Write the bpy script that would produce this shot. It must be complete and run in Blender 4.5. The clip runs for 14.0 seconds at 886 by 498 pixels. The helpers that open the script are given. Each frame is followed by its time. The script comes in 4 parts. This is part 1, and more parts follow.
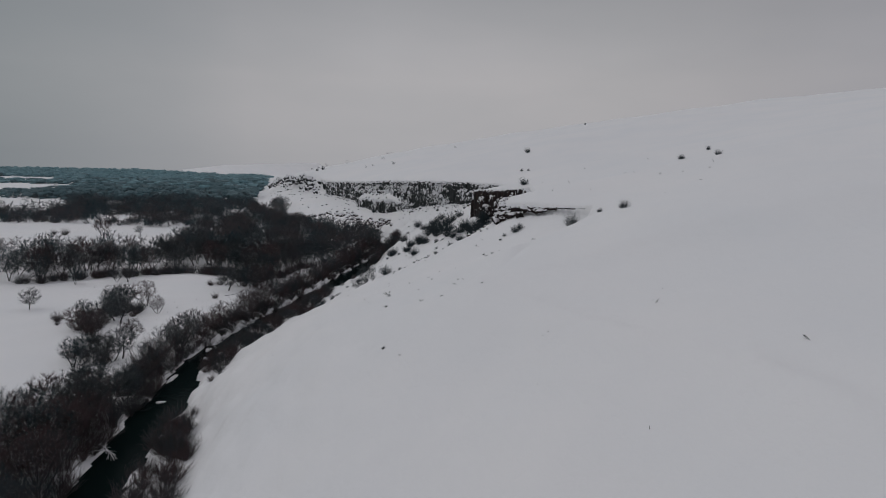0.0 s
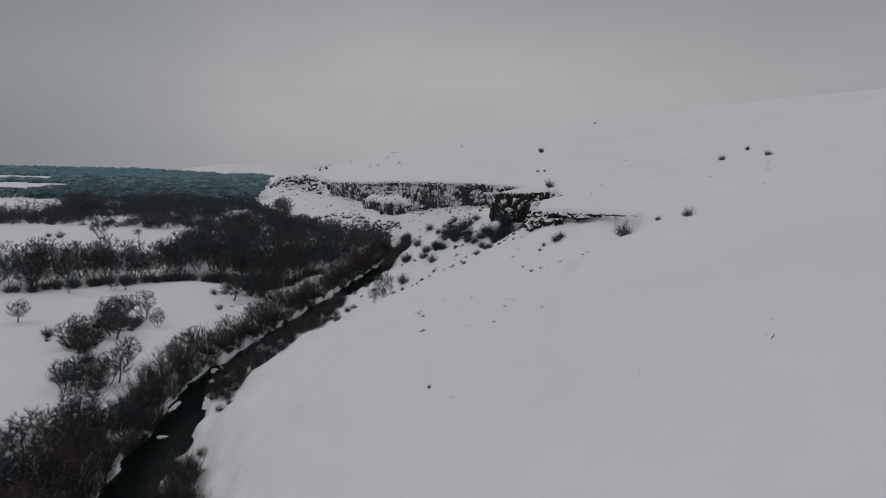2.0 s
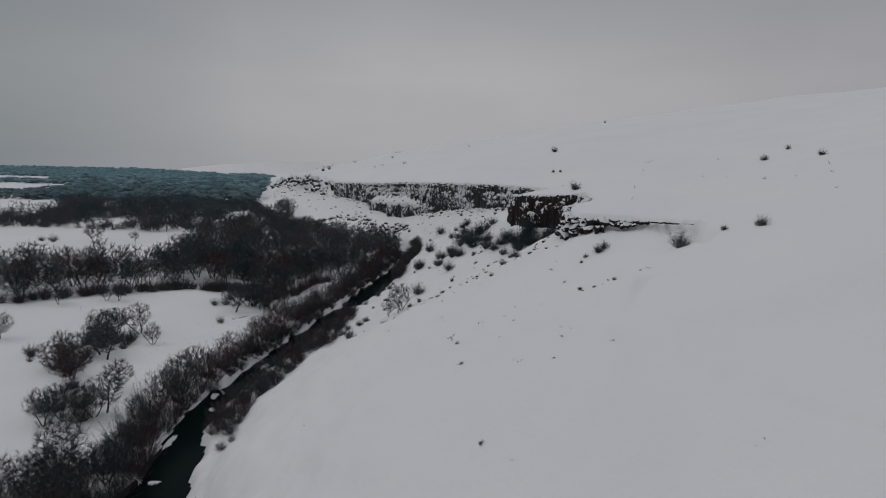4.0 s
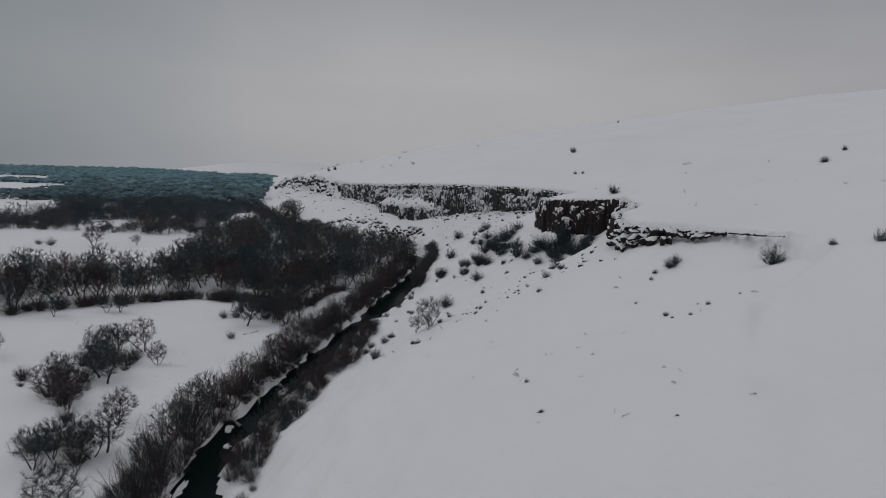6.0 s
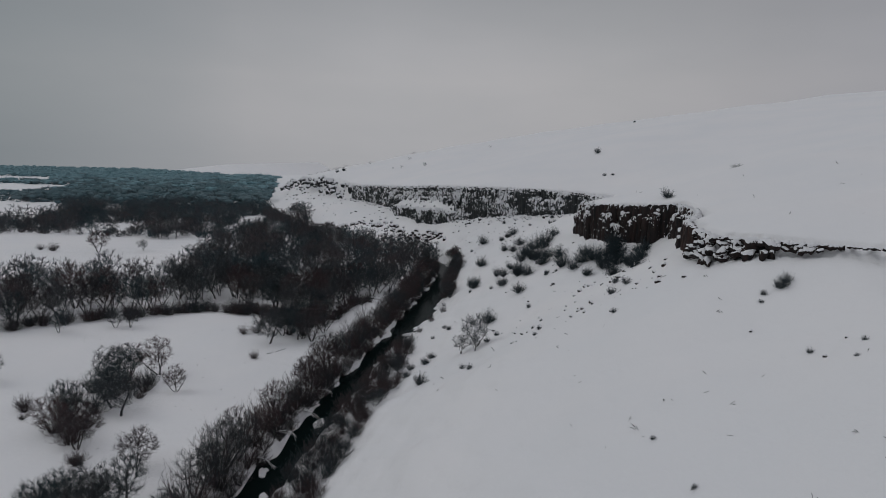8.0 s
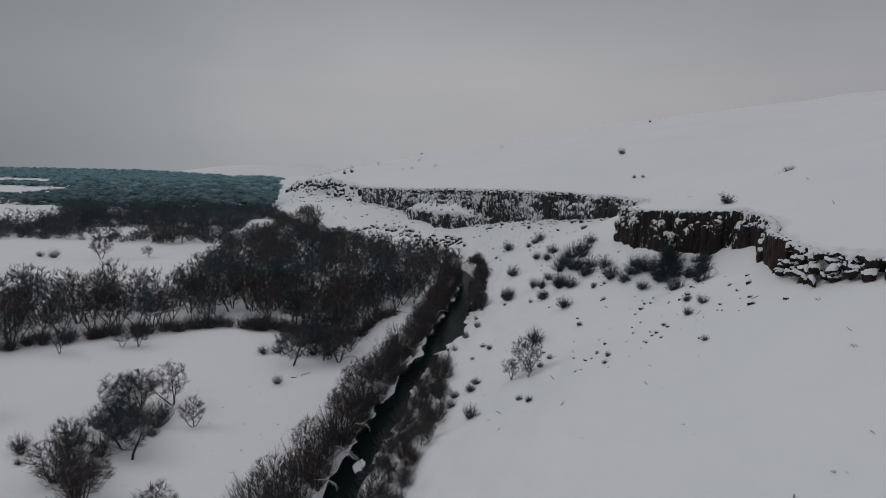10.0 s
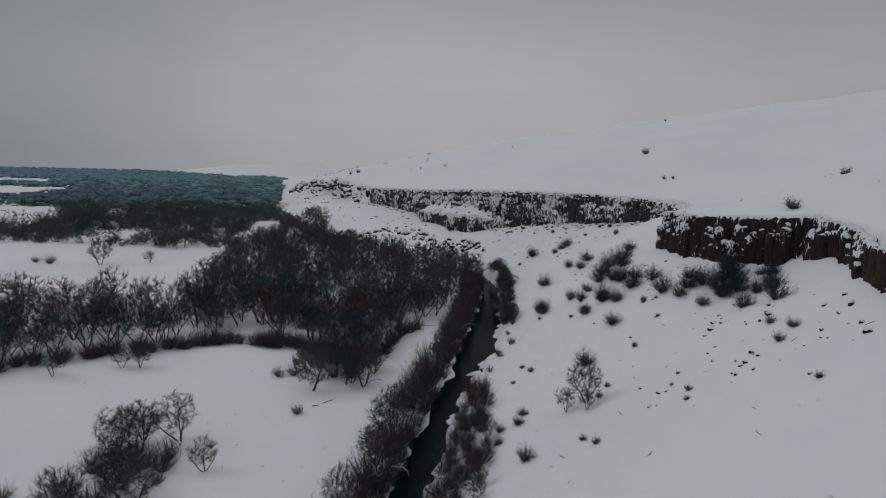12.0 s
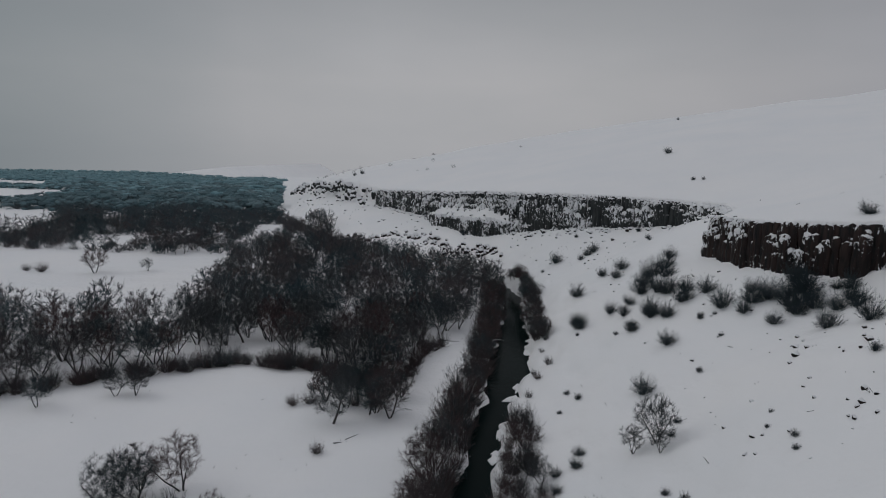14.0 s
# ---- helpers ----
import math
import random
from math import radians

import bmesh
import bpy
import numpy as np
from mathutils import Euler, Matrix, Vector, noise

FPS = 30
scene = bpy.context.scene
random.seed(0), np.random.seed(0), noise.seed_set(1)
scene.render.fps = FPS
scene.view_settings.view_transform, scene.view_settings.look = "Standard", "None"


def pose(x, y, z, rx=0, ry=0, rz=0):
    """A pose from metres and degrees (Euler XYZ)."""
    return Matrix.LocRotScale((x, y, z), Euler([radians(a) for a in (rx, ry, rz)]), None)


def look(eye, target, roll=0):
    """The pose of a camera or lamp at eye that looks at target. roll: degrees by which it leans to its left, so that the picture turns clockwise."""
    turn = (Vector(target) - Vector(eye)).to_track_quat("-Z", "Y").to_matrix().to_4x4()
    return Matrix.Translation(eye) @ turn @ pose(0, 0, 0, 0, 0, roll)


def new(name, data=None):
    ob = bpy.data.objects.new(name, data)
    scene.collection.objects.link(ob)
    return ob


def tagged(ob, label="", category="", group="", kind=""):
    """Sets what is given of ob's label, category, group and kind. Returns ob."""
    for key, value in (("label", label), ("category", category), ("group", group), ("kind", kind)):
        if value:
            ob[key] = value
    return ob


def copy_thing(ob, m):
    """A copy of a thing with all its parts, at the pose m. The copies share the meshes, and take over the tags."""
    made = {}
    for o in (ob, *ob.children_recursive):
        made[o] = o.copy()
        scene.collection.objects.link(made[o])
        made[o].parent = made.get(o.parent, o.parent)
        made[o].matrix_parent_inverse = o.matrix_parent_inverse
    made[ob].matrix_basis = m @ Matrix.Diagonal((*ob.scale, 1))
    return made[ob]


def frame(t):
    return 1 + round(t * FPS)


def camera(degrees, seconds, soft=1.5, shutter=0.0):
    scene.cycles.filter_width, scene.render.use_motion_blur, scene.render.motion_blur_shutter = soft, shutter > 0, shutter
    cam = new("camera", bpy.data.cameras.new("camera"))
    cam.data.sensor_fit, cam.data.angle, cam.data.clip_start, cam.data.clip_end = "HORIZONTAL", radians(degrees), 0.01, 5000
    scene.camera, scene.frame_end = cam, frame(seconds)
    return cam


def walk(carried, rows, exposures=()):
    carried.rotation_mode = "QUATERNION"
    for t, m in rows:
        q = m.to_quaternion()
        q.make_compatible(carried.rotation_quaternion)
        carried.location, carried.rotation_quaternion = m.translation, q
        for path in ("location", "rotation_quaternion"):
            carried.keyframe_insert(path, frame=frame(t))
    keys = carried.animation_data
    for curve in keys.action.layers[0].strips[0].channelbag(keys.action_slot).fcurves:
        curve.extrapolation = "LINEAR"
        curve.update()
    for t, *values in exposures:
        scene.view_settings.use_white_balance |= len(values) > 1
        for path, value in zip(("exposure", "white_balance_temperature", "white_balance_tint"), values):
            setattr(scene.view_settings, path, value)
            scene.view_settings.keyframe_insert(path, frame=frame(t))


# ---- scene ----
cam = camera(71.6, 14.0, 0.8)
PATH = [
    (0, (5.226, -8.1, 35.545), (5.187, -6.121, 35.258), 1.1),
    (0.5, (3.53, -5.374, 35.586), (3.491, -3.395, 35.299), 1.1),
    (1, (1.925, -2.592, 35.633), (1.888, -0.613, 35.345), 1.2),
    (1.5, (0.6, 0.199, 35.67), (0.564, 2.178, 35.382), 1.2),
    (2, (-0.542, 3.067, 35.705), (-0.577, 5.046, 35.416), 1.2),
    (2.5, (-1.499, 5.856, 35.715), (-1.535, 7.834, 35.425), 1.2),
    (3, (-2.544, 8.728, 35.73), (-2.58, 10.706, 35.44), 1.1),
    (5.5, (-9.433, 22.531, 35.834), (-9.47, 24.51, 35.543), 1.3),
    (6, (-11.319, 25.416, 35.814), (-11.355, 27.394, 35.524), 1.3),
    (6.5, (-13.197, 28.104, 35.795), (-13.234, 30.083, 35.505), 1.4),
    (7, (-15.249, 30.91, 35.805), (-15.285, 32.889, 35.516), 1.4),
    (7.5, (-17.255, 33.637, 35.786), (-17.291, 35.616, 35.497), 1.4),
    (8, (-19.402, 36.526, 35.787), (-19.439, 38.505, 35.499), 1.3),
    (10.5, (-28.304, 50.322, 36.007), (-28.342, 52.301, 35.721), 1.2),
    (11, (-29.888, 53.176, 36.021), (-29.926, 55.155, 35.734), 1.2),
    (11.5, (-31.293, 55.952, 36.015), (-31.331, 57.931, 35.728), 1.2),
    (12, (-32.685, 58.833, 35.98), (-32.724, 60.812, 35.693), 1.2),
    (12.5, (-34.029, 61.63, 35.905), (-34.067, 63.609, 35.619), 1.1),
    (13, (-35.399, 64.513, 35.866), (-35.437, 66.492, 35.581), 1.0),
    (13.5, (-36.747, 67.322, 35.85), (-36.782, 69.301, 35.565), 1.1),
    (14, (-38.128, 70.205, 35.859), (-38.163, 72.184, 35.574), 1.0),
]
walk(cam, [(t, look(eye, target, roll)) for t, eye, target, roll in PATH], [(0, -0.08, 6500, 10), (14, -0.11, 6390, 8)])

# ---- sky and light ----
world = bpy.data.worlds.new("overcast_sky")
scene.world = world
world.use_nodes = True
wn, wl = world.node_tree.nodes, world.node_tree.links
wn.clear()
w_out = wn.new("ShaderNodeOutputWorld")
w_add = wn.new("ShaderNodeAddShader")
w_sky = wn.new("ShaderNodeTexSky")
w_sky.sky_type, w_sky.sun_disc = "NISHITA", False
w_sky.sun_elevation, w_sky.sun_rotation, w_sky.dust_density = radians(41), radians(-79), 4.0
w_bg1 = wn.new("ShaderNodeBackground")
w_bg1.inputs["Strength"].default_value = 0.05
w_bg2 = wn.new("ShaderNodeBackground")
w_bg2.inputs["Strength"].default_value = 1.0
w_grey = wn.new("ShaderNodeHueSaturation")
w_grey.inputs["Saturation"].default_value, w_grey.inputs["Value"].default_value = 0.15, 0.12
w_co = wn.new("ShaderNodeTexCoord")
w_sep = wn.new("ShaderNodeSeparateXYZ")
w_el = wn.new("ShaderNodeValToRGB")
for stop, col in ((0.0, (0.37, 0.367, 0.38)), (0.12, (0.376, 0.370, 0.380)), (0.165, (0.348, 0.347, 0.36)), (0.24, (0.295, 0.299, 0.314)), (0.6, (0.37, 0.376, 0.40))):
    e = w_el.color_ramp.elements.new(stop)
    e.color = (*col, 1)
w_el.color_ramp.elements[0].color = (0.37, 0.367, 0.38, 1)
w_el.color_ramp.elements[-1].color = (0.418, 0.424, 0.452, 1)
w_az = wn.new("ShaderNodeValToRGB")
w_az.color_ramp.elements[0].position, w_az.color_ramp.elements[0].color = 0.12, (0.44, 0.52, 0.54, 1)
w_az.color_ramp.elements[1].position, w_az.color_ramp.elements[1].color = 0.44, (1.08, 1.08, 1.08, 1)
for stop, col in ((0.29, (0.80, 0.835, 0.85)), (0.34, (0.96, 0.97, 0.975)), (0.62, (1.06, 1.055, 1.05)), (0.71, (0.96, 0.955, 0.965)), (0.81, (0.89, 0.892, 0.925))):
    w_az.color_ramp.elements.new(stop).color = (*col, 1)
w_map = wn.new("ShaderNodeMath")
w_map.operation, w_map.inputs[1].default_value, w_map.inputs[2].default_value = "MULTIPLY_ADD", 0.5, 0.5
w_mul = wn.new("ShaderNodeMixRGB")
w_mul.blend_type, w_mul.inputs[0].default_value = "MULTIPLY", 1.0
wl.new(w_co.outputs["Generated"], w_sep.inputs[0])
wl.new(w_sep.outputs["Z"], w_el.inputs[0])
wl.new(w_sep.outputs["X"], w_map.inputs[0])
wl.new(w_map.outputs[0], w_az.inputs[0])
wl.new(w_el.outputs[0], w_mul.inputs[1])
wl.new(w_az.outputs[0], w_mul.inputs[2])
w_cloud = wn.new("ShaderNodeTexNoise")
w_cloud.inputs["Scale"].default_value, w_cloud.inputs["Detail"].default_value = 3.0, 4
w_stretch = wn.new("ShaderNodeMapping")
w_stretch.inputs["Scale"].default_value = (1, 1, 3)
w_mott = wn.new("ShaderNodeValToRGB")
w_mott.color_ramp.elements[0].position, w_mott.color_ramp.elements[0].color = 0.3, (0.955, 0.96, 0.965, 1)
w_mott.color_ramp.elements[1].position, w_mott.color_ramp.elements[1].color = 0.7, (1.045, 1.035, 1.035, 1)
w_mul2 = wn.new("ShaderNodeMixRGB")
w_mul2.blend_type, w_mul2.inputs[0].default_value = "MULTIPLY", 1.0
wl.new(w_co.outputs["Generated"], w_stretch.inputs[0])
wl.new(w_stretch.outputs[0], w_cloud.inputs["Vector"])
wl.new(w_cloud.outputs[0], w_mott.inputs[0])
wl.new(w_mul.outputs[0], w_mul2.inputs[1])
wl.new(w_mott.outputs[0], w_mul2.inputs[2])
wl.new(w_mul2.outputs[0], w_bg2.inputs["Color"])
wl.new(w_sky.outputs[0], w_grey.inputs["Color"])
wl.new(w_grey.outputs[0], w_bg1.inputs["Color"])
wl.new(w_bg1.outputs[0], w_add.inputs[0])
wl.new(w_bg2.outputs[0], w_add.inputs[1])
wl.new(w_add.outputs[0], w_out.inputs[0])

sun = new("sun", bpy.data.lights.new("sun", "SUN"))
sun.data.energy, sun.data.angle, sun.data.color = 0.42, radians(30), (1.0, 0.96, 0.94)
sun.matrix_world = look((-100, 20, 90), (0, 0, 0))


# ---- materials ----
def material(name, rough=0.8, spec=0.3):
    m = bpy.data.materials.new(name)
    m.use_nodes = True
    b = m.node_tree.nodes["Principled BSDF"]
    b.inputs["Roughness"].default_value, b.inputs["Specular IOR Level"].default_value = rough, spec
    return m, m.node_tree.nodes, m.node_tree.links, b


def noise_node(n, l, scale, detail=4.0, rough=0.6, space="Object"):
    co, t = n.new("ShaderNodeTexCoord"), n.new("ShaderNodeTexNoise")
    t.inputs["Scale"].default_value, t.inputs["Detail"].default_value, t.inputs["Roughness"].default_value = scale, detail, rough
    l.new(co.outputs[space], t.inputs["Vector"])
    return t


def ramp(n, l, src, *stops):
    r = n.new("ShaderNodeValToRGB")
    els = r.color_ramp.elements
    while len(els) < len(stops):
        els.new(0.5)
    for e, (p, c) in zip(els, stops):
        e.position, e.color = p, (*c, 1) if len(c) == 3 else c
    l.new(src, r.inputs[0])
    return r


def mixed(n, l, fac, a, b):
    m = n.new("ShaderNodeMix")
    m.data_type = "RGBA"
    l.new(fac, m.inputs[0])
    for sock, v in ((m.inputs[6], a), (m.inputs[7], b)):
        if isinstance(v, tuple):
            sock.default_value = (*v, 1)
        else:
            l.new(v, sock)
    return m.outputs[2]


def bumped(n, l, bsdf, height, strength, distance):
    b = n.new("ShaderNodeBump")
    b.inputs["Strength"].default_value, b.inputs["Distance"].default_value = strength, distance
    l.new(height, b.inputs["Height"])
    l.new(b.outputs[0], bsdf.inputs["Normal"])


W = (1, 1, 1)
K = (0, 0, 0)


def snow_material():
    m, n, l, b = material("snow", 0.65, 0.25)
    big, mid, fine = noise_node(n, l, 0.035, 3), noise_node(n, l, 0.5, 5), noise_node(n, l, 5.0, 3)
    tone = ramp(n, l, big.outputs[0], (0.3, (0.838, 0.84, 0.86)), (0.7, (0.885, 0.872, 0.88)))
    l.new(tone.outputs[0], b.inputs["Base Color"])
    add = n.new("ShaderNodeMath")
    add.operation, add.inputs[1].default_value = "MULTIPLY_ADD", 0.12
    l.new(fine.outputs[0], add.inputs[0])
    l.new(mid.outputs[0], add.inputs[2])
    bumped(n, l, b, add.outputs[0], 0.4, 0.5)
    return m


def rock_material(name, dark, brown, snow_from, snow_to, patch, grain=0.75):
    """Basalt with snow lying on whatever faces up and plastered on the face in patches."""
    m, n, l, b = material(name, 0.85, 0.3)
    co, mp, streak = n.new("ShaderNodeTexCoord"), n.new("ShaderNodeMapping"), n.new("ShaderNodeTexNoise")
    mp.inputs["Scale"].default_value = (1.0, 1.0, 0.16)
    streak.inputs["Scale"].default_value, streak.inputs["Detail"].default_value = 1.6, 6
    geo, sep = n.new("ShaderNodeNewGeometry"), n.new("ShaderNodeSeparateXYZ")
    l.new(geo.outputs["Position"], mp.inputs[0])
    l.new(mp.outputs[0], streak.inputs["Vector"])
    base = mixed(n, l, ramp(n, l, streak.outputs[0], (0.35, K), (0.7, W)).outputs[0], dark, brown)
    l.new(geo.outputs["Normal"], sep.inputs[0])
    mp2, clump, zone = n.new("ShaderNodeMapping"), n.new("ShaderNodeTexNoise"), n.new("ShaderNodeTexNoise")
    mp2.inputs["Scale"].default_value = (1.0, 1.0, 0.6)
    clump.inputs["Scale"].default_value, clump.inputs["Detail"].default_value, clump.inputs["Roughness"].default_value = grain, 6, 0.7
    zone.inputs["Scale"].default_value, zone.inputs["Detail"].default_value = 0.13, 2
    l.new(geo.outputs["Position"], mp2.inputs[0])
    l.new(mp2.outputs[0], clump.inputs["Vector"])
    l.new(geo.outputs["Position"], zone.inputs["Vector"])
    both = n.new("ShaderNodeMath")
    both.operation, both.inputs[1].default_value = "MULTIPLY_ADD", 0.7
    l.new(zone.outputs[0], both.inputs[0])
    l.new(clump.outputs[0], both.inputs[2])
    lies = n.new("ShaderNodeMath")
    lies.operation, lies.inputs[1].default_value = "MULTIPLY_ADD", patch
    l.new(both.outputs[0], lies.inputs[0])
    l.new(sep.outputs["Z"], lies.inputs[2])
    half = n.new("ShaderNodeMath")
    half.operation, half.inputs[1].default_value = "MULTIPLY", 0.3
    l.new(lies.outputs[0], half.inputs[0])
    cover = ramp(n, l, half.outputs[0], (0.3 * snow_from, K), (0.3 * snow_to, W))
    l.new(mixed(n, l, cover.outputs[0], base, (0.8, 0.8, 0.82)), b.inputs["Base Color"])
    bumped(n, l, b, streak.outputs[0], 0.6, 0.3)
    return m


def bark_material(name, a, c, snow=0.0, grain=0.9):
    m, n, l, b = material(name, 0.9, 0.15)
    info = n.new("ShaderNodeObjectInfo")
    t = noise_node(n, l, grain, 4)
    add = n.new("ShaderNodeMath")
    add.operation, add.inputs[1].default_value = "MULTIPLY_ADD", 0.6
    l.new(t.outputs[0], add.inputs[0])
    l.new(info.outputs["Random"], add.inputs[2])
    if grain < 0.5:
        col = mixed(n, l, ramp(n, l, t.outputs[0], (0.36, K), (0.64, W)).outputs[0], a, c)
    else:
        col = mixed(n, l, ramp(n, l, add.outputs[0], (0.3, K), (1.2, W)).outputs[0], a, c)
    if snow:
        geo, sep = n.new("ShaderNodeNewGeometry"), n.new("ShaderNodeSeparateXYZ")
        l.new(geo.outputs["Normal"], sep.inputs[0])
        col = mixed(n, l, ramp(n, l, sep.outputs["Z"], (1 - snow, K), (1.05 - snow, W)).outputs[0], col, (0.75, 0.75, 0.77))
    l.new(col, b.inputs["Base Color"])
    return m


SNOW = snow_material()
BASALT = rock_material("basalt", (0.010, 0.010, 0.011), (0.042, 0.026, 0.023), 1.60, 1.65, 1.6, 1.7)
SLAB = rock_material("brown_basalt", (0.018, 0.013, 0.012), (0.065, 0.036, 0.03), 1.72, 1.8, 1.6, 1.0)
# paler, greyer basalt with more snow, for the far cliff and scree
BASALT_FAR = rock_material("pale_snowy_basalt", (0.024, 0.030, 0.032), (0.06, 0.062, 0.062), 1.46, 1.53, 1.6, 1.7)
BARK = bark_material("bark", (0.05, 0.056, 0.06), (0.088, 0.082, 0.081), 0.25)
STEM = bark_material("shrub_stems", (0.044, 0.048, 0.051), (0.075, 0.064, 0.065))
TWIG = bark_material("twigs", (0.056, 0.080, 0.088), (0.088, 0.096, 0.102))
TWIG_RED = bark_material("reddish_twigs", (0.072, 0.070, 0.075), (0.12, 0.086, 0.089))
TWIG_GREY = bark_material("grey_twigs", (0.038, 0.056, 0.065), (0.064, 0.078, 0.086))
TWIG_DARK = bark_material("dark_stalks", (0.018, 0.018, 0.018), (0.03, 0.027, 0.025))
# distance haze put into the base colours: each paler and bluer than the last
TWIG_MID = bark_material("lightly_hazed_twigs", (0.07, 0.108, 0.122), (0.14, 0.118, 0.122), 0, 0.09)
TWIG_HAZE = bark_material("hazed_twigs", (0.09, 0.135, 0.15), (0.145, 0.155, 0.165), 0, 0.09)
TWIG_HAZE_MID = bark_material("mid_hazed_twigs", (0.1, 0.168, 0.19), (0.15, 0.21, 0.228), 0, 0.05)
TWIG_HAZE_FAR = bark_material("far_hazed_twigs", (0.175, 0.30, 0.335), (0.235, 0.355, 0.39), 0, 0.02)


def water_material():
    m, n, l, b = material("river_water", 0.14, 0.25)
    b.inputs["Base Color"].default_value = (0.006, 0.012, 0.012, 1)
    b.inputs["IOR"].default_value = 1.1
    bumped(n, l, b, noise_node(n, l, 1.1, 3).outputs[0], 0.12, 0.15)
    return m


WATER = water_material()

# ---- lie of the land ----
# rim of the plateau from north to south: x, y, height of the rim, height of the foot below it
RIM_FAR = [
    (-820, 4500, 8, 5), (-800, 2200, 8, 5), (-640, 1300, 8, 5), (-430, 1100, 8, 5), (-258, 885, 8, 5), (-168, 590, 12, 7), (-150, 530, 18, 10), (-110, 455, 22, 14),
    (-92, 425, 20.5, 13.5), (-78, 393, 20, 13), (-58, 358, 21.5, 12), (-42, 322, 23, 12), (-27, 293, 24.8, 13.2),
    (-14, 272, 25.6, 14.5), (-4.8, 258.5, 26.3, 17), (8, 249, 26.3, 18.5), (22.6, 237, 26, 20), (27, 222, 26.3, 24.3), (22, 206, 26.2, 25.0)]
RIM_NEAR = [
    (12.3, 190, 26.1, 19.8), (11.5, 173, 26.6, 19.8), (13.5, 165.5, 27.2, 20.5), (19, 160.3, 27.6, 21), (23.5, 155.5, 28.4, 22.5),
    (24, 147, 28, 24), (20.5, 138, 27.5, 24), (16.4, 131.6, 27.3, 23.5), (14.8, 124, 27.0, 23.3), (14.6, 117, 26.9, 23.3), (17.7, 110, 27.3, 25.5),
    (24, 104.4, 27.5, 26.2), (27, 97, 27.9, 25.3), (26, 89, 27.5, 26.3), (15, 78, 24, 23.9), (9, 66, 21.6, 21.6), (19, 51, 20.8, 20.8),
    (30, 36, 21, 21), (38, 10, 21, 21), (42, -40, 20, 20), (42, -400, 20, 20)]
RIM = np.array(RIM_FAR + RIM_NEAR, float)
# the river's middle from south to north: x, y, half its width
RIVER = np.array([
    (-20, -400, 3), (-28, 0, 3), (-30, 35, 3), (-33.3, 55, 3.3), (-36.0, 70, 3.2), (-37.8, 83, 3.0), (-39.9, 91, 2.1), (-40.6, 97, 1.9), (-39.7, 105, 2.1), (-38.1, 118, 1.9),
    (-35.9, 131, 2.1), (-34.4, 142, 2.0), (-32.9, 152, 2.1), (-29.8, 166, 2.4), (-27.6, 178, 3.6), (-24, 210, 2.7), (-22, 234, 2.4), (-24.5, 250, 2.5), (-36, 268, 2.5), (-58, 286, 2.5), (-80, 307, 2.5), (-100, 347, 2.5), (-122, 397, 2.5), (-155, 487, 3), (-180, 580, 3), (-270, 880, 3), (-445, 1100, 3), (-670, 1310, 3), (-840, 2200, 3), (-860, 4500, 3)], float)
WATER_Z = -1.0


def near_line(line, x, y):
    """For points x, y: the distance from a polyline, on which side of it they lie (+ to its left) and the line's further columns there."""
    best = np.full(x.shape, 1e9)
    side = np.ones(x.shape)
    seg = []
    for a, b in zip(line[:-1], line[1:]):
        d = b[:2] - a[:2]
        t = np.clip(((x - a[0]) * d[0] + (y - a[1]) * d[1]) / (d @ d), 0, 1)
        px, py = x - a[0] - t * d[0], y - a[1] - t * d[1]
        dist = np.hypot(px, py)
        s = np.sign(d[0] * (y - a[1]) - d[1] * (x - a[0]))
        # at a shared corner the segment that faces the point more squarely tells the side
        square = dist - 1e-3 * np.abs(d[0] * (y - a[1]) - d[1] * (x - a[0])) / np.sqrt(d @ d)
        side = np.where(square < best, s, side)
        best = np.minimum(square, best)
        seg.append((dist, t, a, b))
    least = np.min([q[0] for q in seg], axis=0)
    total, cols = 0, 0
    for dist, t, a, b in seg:
        w = np.exp(-(dist - least) / (0.8 + 0.2 * least))
        total = total + w
        cols = cols + w[..., None] * (a[2:] + t[..., None] * (b[2:] - a[2:]))
    return least, side, cols / total[..., None]


def waves(x, y, size, seed):
    """Smooth rolling noise of a given wavelength, about -1 to 1."""
    r = np.random.RandomState(seed)
    out = 0
    for k in range(7):
        a, p, f = r.uniform(0, 2 * np.pi), r.uniform(0, 2 * np.pi), r.uniform(0.6, 1.7) * 2 * np.pi / size
        out = out + np.sin(f * (x * np.cos(a) + y * np.sin(a)) + p)
    return out / 3.2


